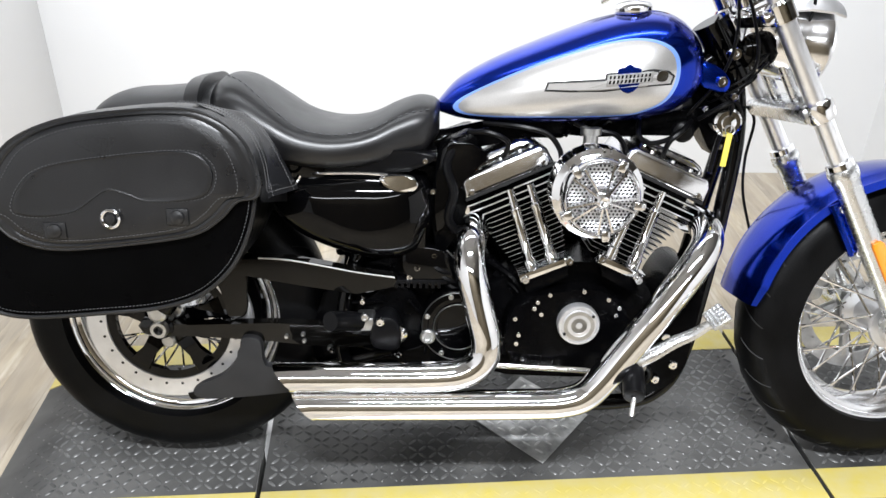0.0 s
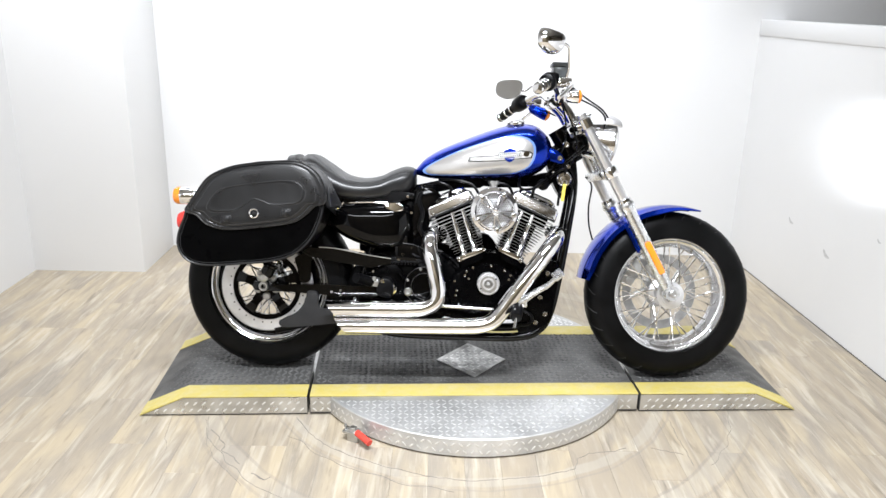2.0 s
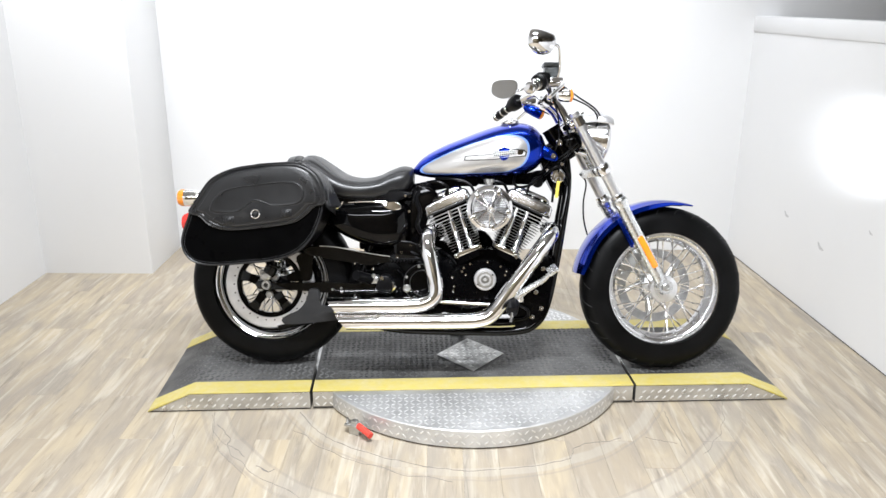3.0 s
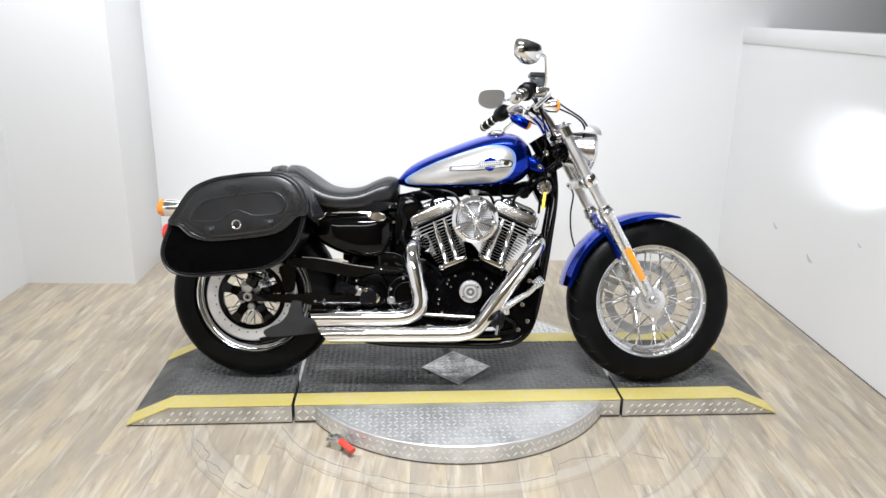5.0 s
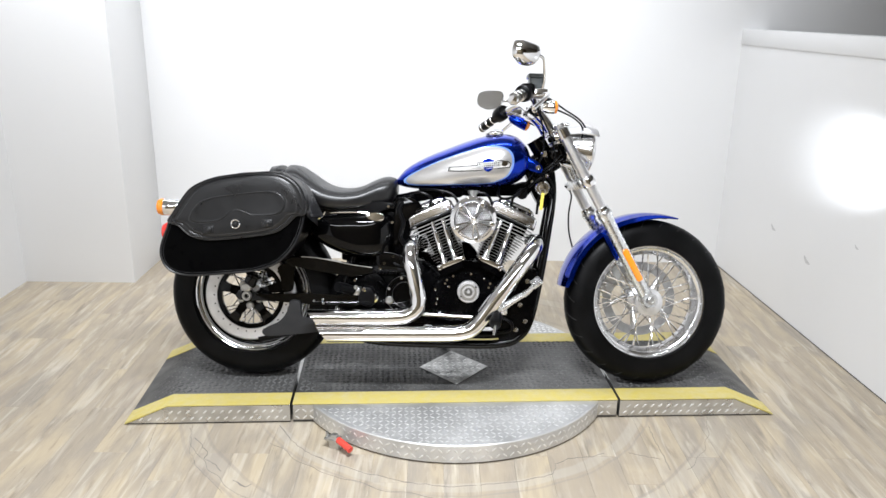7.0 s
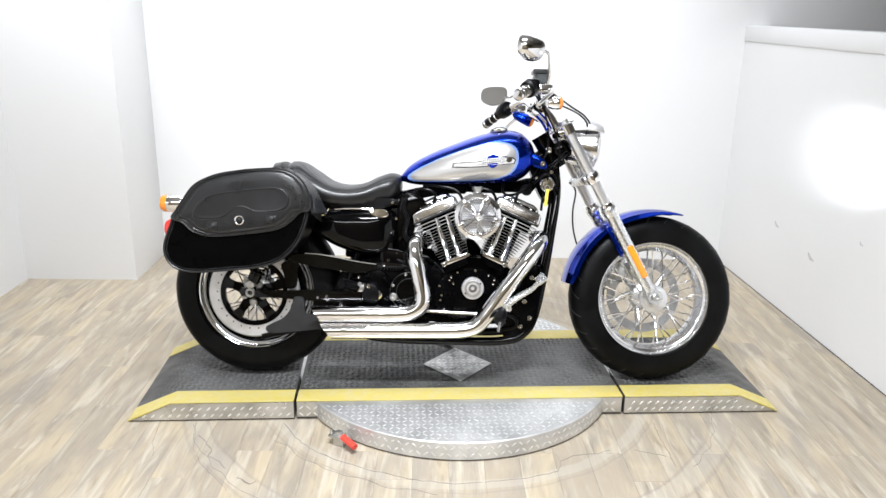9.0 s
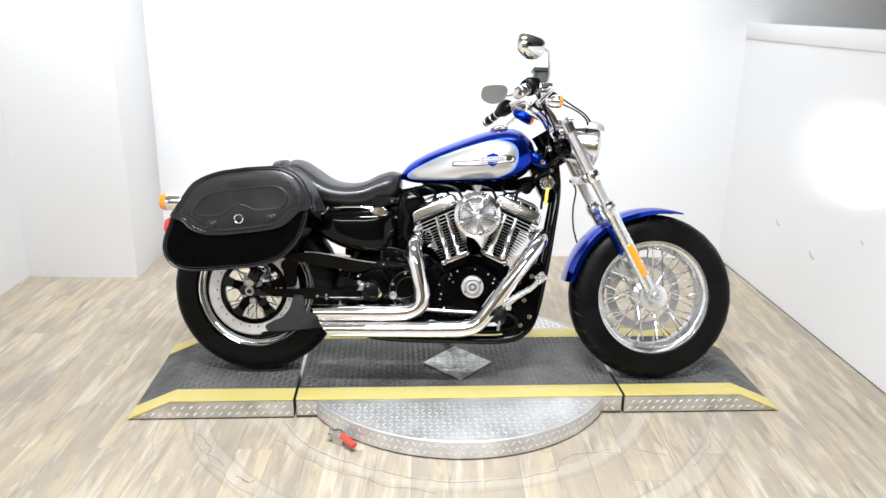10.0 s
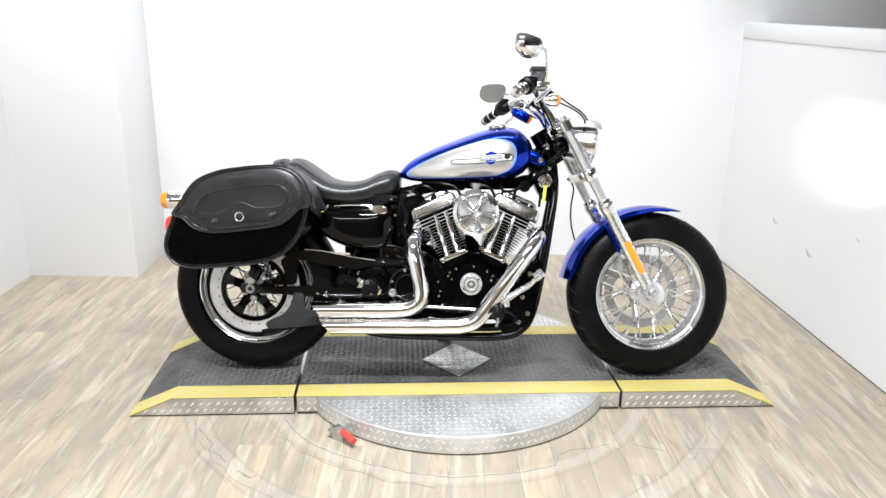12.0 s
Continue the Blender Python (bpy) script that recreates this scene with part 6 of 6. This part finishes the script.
for u in (0.3, 0.86):
    seam_pts = spline([Vector(a).lerp(Vector(b), u) + Vector((0.0012, -0.0008, 0.0004)) for a, b in yoke_rows], 8)
    part("stitching", join(*[rod(p, p.lerp(q, 0.6), 0.0009, 4) for p, q in zip(seam_pts, seam_pts[1:])]), THREAD, yoke)
for lift in (0.008, 0.016):
    ends = [Vector(yoke_rows[-1][k]).lerp(Vector(yoke_rows[-2][k]), lift / 0.045) + Vector((0.0012, -0.0008, 0)) for k in (0, 1)]
    part("stitching", join(*[rod(ends[0].lerp(ends[1], k / 16), ends[0].lerp(ends[1], (k + 0.6) / 16), 0.0009, 4) for k in range(16)]), THREAD, yoke)
concho = part("concho", lathe([(0.0085, 0.0), (0.0105, 0.004), (0.014, 0.006), (0.0165, 0.004), (0.017, 0.0)], (-0.738, -0.337, 0.581), (0, -1, 0), 24), CHROME, bag, "chrome concho stud")
part("concho_button", lathe([(0.009, 0), (0.008, 0.005), (0.001, 0.006)], (-0.738, -0.338, 0.581), (0, -1, 0), 16), LEATHER, bag)
for x, z in ((-0.831, 0.559), (-0.631, 0.585)):
    part("snap_stud", join(lathe([(0.012, 0), (0.011, 0.003), (0.006, 0.005), (0.001, 0.0052)], (x, -0.337, z), (0, -1, 0), 16), moved(box(-0.018, 0.018, -0.0015, 0.0015, -0.014, 0.014, 0.002), Matrix.Translation((x, -0.3355, z)))), LEATHER, bag, "leather tab with a black snap")
each("bag_bracket", [rod((-0.6, -0.14, 0.6), (-0.6, -0.1, 0.62), 0.01), rod((-0.85, -0.14, 0.6), (-0.85, -0.1, 0.61), 0.01), tube([(-0.463, -0.16, 0.62), (-0.475, -0.16, 0.6), (-0.49, -0.16, 0.595)], 0.004, 6, 3)], CHROME, bag)

# the tail sits a little forward of the nominal layout, engine, tank and fork a little back and up
TAIL = {"rear_wheel": 0.016, "swingarm": 0.014, "upper_belt_guard": 0.012, "lower_belt_guard": 0.012, "belt": 0.014, "rear_shock": 0.014, "rear_fender": 0.014, "fender_strut": 0.012,
        "rear_turn_signal": 0.018, "tail_lamp": 0.035, "saddlebag": 0.014}
MOVED = {"crankcase": (-0.012, -0.006, 0.012), "cylinder": (-0.012, -0.004, 0.013), "air_cleaner": (-0.011, -0.006, 0.013), "engine_hose": (-0.01, 0, 0.01), "coil_block": (-0.01, 0, 0.01),
         "front_exhaust_pipe": (-0.01, -0.006, 0.013), "rear_exhaust_pipe": (-0.002, -0.006, 0.011), "sprocket_cover": (-0.004, -0.006, 0.012), "brake_master_cylinder": (0, -0.006, 0.012),
         "forward_control": (-0.01, -0.006, 0.012), "passenger_peg": (0, 0, 0.012), "fuel_tank": (-0.009, 0, 0.006), "ignition_switch": (-0.009, 0, 0.01),
         "fork_leg": (-0.01, 0, 0.005), "lower_triple_clamp": (-0.012, 0, 0.006), "upper_triple_clamp": (-0.01, 0, 0.004), "clamp_brace": (-0.012, 0, 0.006), "headlamp": (-0.018, 0, 0.008)}
for ob in bike.children:
    kind = ob.name.split(".")[0]
    if kind in TAIL:
        ob.location = (TAIL[kind], 0, 0.018 if kind == "saddlebag" else 0.005)
    elif kind in MOVED:
        ob.location = MOVED[kind]

# ---- floor scars, wall marks, floor planks ----
def seam(r, a0, a1, wobble, width):
    pts = []
    for k in range(81):
        a = radians(a0 + (a1 - a0) * k / 80)
        rr = r + wobble * noise.noise((3 * math.cos(a) * r * 4, 3 * math.sin(a) * r * 4, r))
        pts.append((rr * math.cos(a), DISC_Y + rr * math.sin(a), 0.0002))
    loops = []
    for i, p in enumerate(pts):
        a = math.atan2(p[1] - DISC_Y, p[0])
        w = width * (0.6 + 0.8 * abs(noise.noise((p[0] * 40, p[1] * 40, 2))))
        c, s = math.cos(a), math.sin(a)
        loops.append([(p[0] - c * w, p[1] - s * w, 0.0), (p[0] - c * w, p[1] - s * w, 0.0006), (p[0] + c * w, p[1] + s * w, 0.0006), (p[0] + c * w, p[1] + s * w, 0.0)])
    return rings(loops)


CRACK = shade("dark_floor_crack", (0.19, 0.172, 0.152), 0.7, var=0.3, var_scale=30)
for r, a0, a1, wob, wd in ((0.79, 215, 262, 0.02, 0.0009), (1.03, 200, 240, 0.02, 0.0009), (1.0, 318, 345, 0.02, 0.0009)):
    ob = part("floor_crack", seam(r, a0, a1, wob, wd), CRACK, floor)
    ob.matrix_world = PLAT



def jagged(points, width):
    """A thin split in the floor covering along a zigzag."""
    pts = []
    for a, b in zip(points, points[1:]):
        for k in range(6):
            u = k / 6
            x, y = a[0] + (b[0] - a[0]) * u, a[1] + (b[1] - a[1]) * u
            pts.append(Vector((x + 0.006 * noise.noise((x * 50, y * 50, 0)), y + 0.006 * noise.noise((x * 50, y * 50, 5)), 0)))
    loops = []
    for i, p in enumerate(pts):
        d = (pts[min(i + 1, len(pts) - 1)] - pts[max(i - 1, 0)]).normalized()
        s = Vector((-d.y, d.x, 0)) * width * (0.4 + 1.2 * abs(noise.noise((p.x * 30, p.y * 30, 3))))
        loops.append([p - s, p - s + Vector((0, 0, 0.0006)), p + s + Vector((0, 0, 0.0006)), p + s])
    return rings(loops)


for zigzag, wd in (([(0.104, -0.631), (0.242, -0.605), (0.348, -0.566), (0.366, -0.507), (0.409, -0.476), (0.509, -0.458), (0.548, -0.436)], 0.0016),
                   ([(0.626, -0.435), (0.679, -0.456), (0.734, -0.479)], 0.0012),
                   ([(0.743, -0.254), (0.738, -0.361), (0.742, -0.451), (0.74, -0.555)], 0.0014),
                   ([(-0.876, -0.366), (-0.808, -0.454), (-0.808, -0.495), (-0.756, -0.535), (-0.731, -0.573)], 0.0022),
                   ([(-0.681, -0.616), (-0.633, -0.652), (-0.616, -0.633)], 0.003),
                   ([(-0.911, -0.279), (-0.868, -0.455), (-0.821, -0.539), (-0.759, -0.611), (-0.683, -0.699)], 0.001),
                   ([(-0.598, -0.274), (-0.541, -0.372), (-0.48, -0.443), (-0.386, -0.51), (-0.269, -0.567), (-0.139, -0.616), (0.005, -0.641), (0.113, -0.631)], 0.0014),
                   ([(-1.041, -0.265), (-1.017, -0.422), (-0.983, -0.508)], 0.0008)):
    part("floor_crack", jagged(zigzag, wd), CRACK, floor)

SCUFF = shade("grey_scuff", (0.5, 0.5, 0.5), 0.6, var=0.2, var_scale=80)
for y, z, s in ((0.66, 0.34, 0.03), (1.02, 0.4, 0.025), (0.3, 0.52, 0.015)):
    ob = part("wall_scuff", prism(round_outline([(-s, 0), (0, s * 0.35), (s, s * 0.9), (s * 0.8, s * 0.2), (0, -s * 0.25)], 3), 0, 0.0006, 0), SCUFF)
    ob.matrix_world = SIDE @ pose(-0.0004, y - BACK, z, 0, 0, 90)
    tagged(ob, "small grey scuff mark on the white side wall", "scuff mark", kind="structure")

PW, PL = 0.118, 0.92
plank_sizes = {}


def plank_mesh(length):
    key = round(length, 3)
    if key not in plank_sizes:
        g = 0.0002
        bm = bmesh.new()
        b = 0.0003
        lo = [bm.verts.new(v) for v in ((g, g, -0.004), (PW - g, g, -0.004), (PW - g, length - g, -0.004), (g, length - g, -0.004))]
        mi = [bm.verts.new(v) for v in ((g, g, -b), (PW - g, g, -b), (PW - g, length - g, -b), (g, length - g, -b))]
        hi = [bm.verts.new(v) for v in ((g + b, g + b, 0), (PW - g - b, g + b, 0), (PW - g - b, length - g - b, 0), (g + b, length - g - b, 0))]
        for i in range(4):
            j = (i + 1) % 4
            bm.faces.new((lo[i], lo[j], mi[j], mi[i]))
            bm.faces.new((mi[i], mi[j], hi[j], hi[i]))
        bm.faces.new(hi)
        me = bpy.data.meshes.new("plank")
        bm.to_mesh(me)
        bm.free()
        me.materials.append(PLANK)
        plank_sizes[key] = me
    return plank_sizes[key]


rng = random.Random(7)
x = LEFT
while x < RIGHT + 0.2:
    y = BACK - rng.choice((0.3, 0.46, 0.6, 0.75, 0.92))
    length = BACK - y
    while y + length > -4.6:
        if not (y > 1.205 and x + PW < -1.667):
            ob = new("plank", plank_mesh(length))
            ob.parent = floor
            ob.location = (x, y, 0)
        length = min(PL, y + 4.6) if y > -4.599 else PL
        y -= length
    x += PW

# the same boards in the hall beyond the half-height wall, as one sheet of joints and boards
vs, fs = [], []
x = RIGHT + 0.26
while x < 5.88:
    y, length = -4.6, rng.choice((0.4, 0.6, 0.92))
    while y < BACK - 0.01:
        e = min(y + length, BACK)
        k = len(vs)
        vs += [(x + 0.0003, y + 0.0003, 0), (x + PW - 0.0003, y + 0.0003, 0), (x + PW - 0.0003, e - 0.0003, 0), (x + 0.0003, e - 0.0003, 0),
               (x + 0.0003, y + 0.0003, -0.004), (x + PW - 0.0003, y + 0.0003, -0.004), (x + PW - 0.0003, e - 0.0003, -0.004), (x + 0.0003, e - 0.0003, -0.004)]
        fs += [(k, k + 1, k + 2, k + 3)] + [(k + i, k + 4 + i, k + 4 + (i + 1) % 4, k + (i + 1) % 4) for i in range(4)]
        y, length = e, PL
    x += PW
me = bpy.data.meshes.new("hall_planks")
me.from_pydata(vs, [], fs)
me.materials.append(PLANK)
hall = new("hall_planks", me)
hall.parent = floor
tagged(hall, kind="stuff")
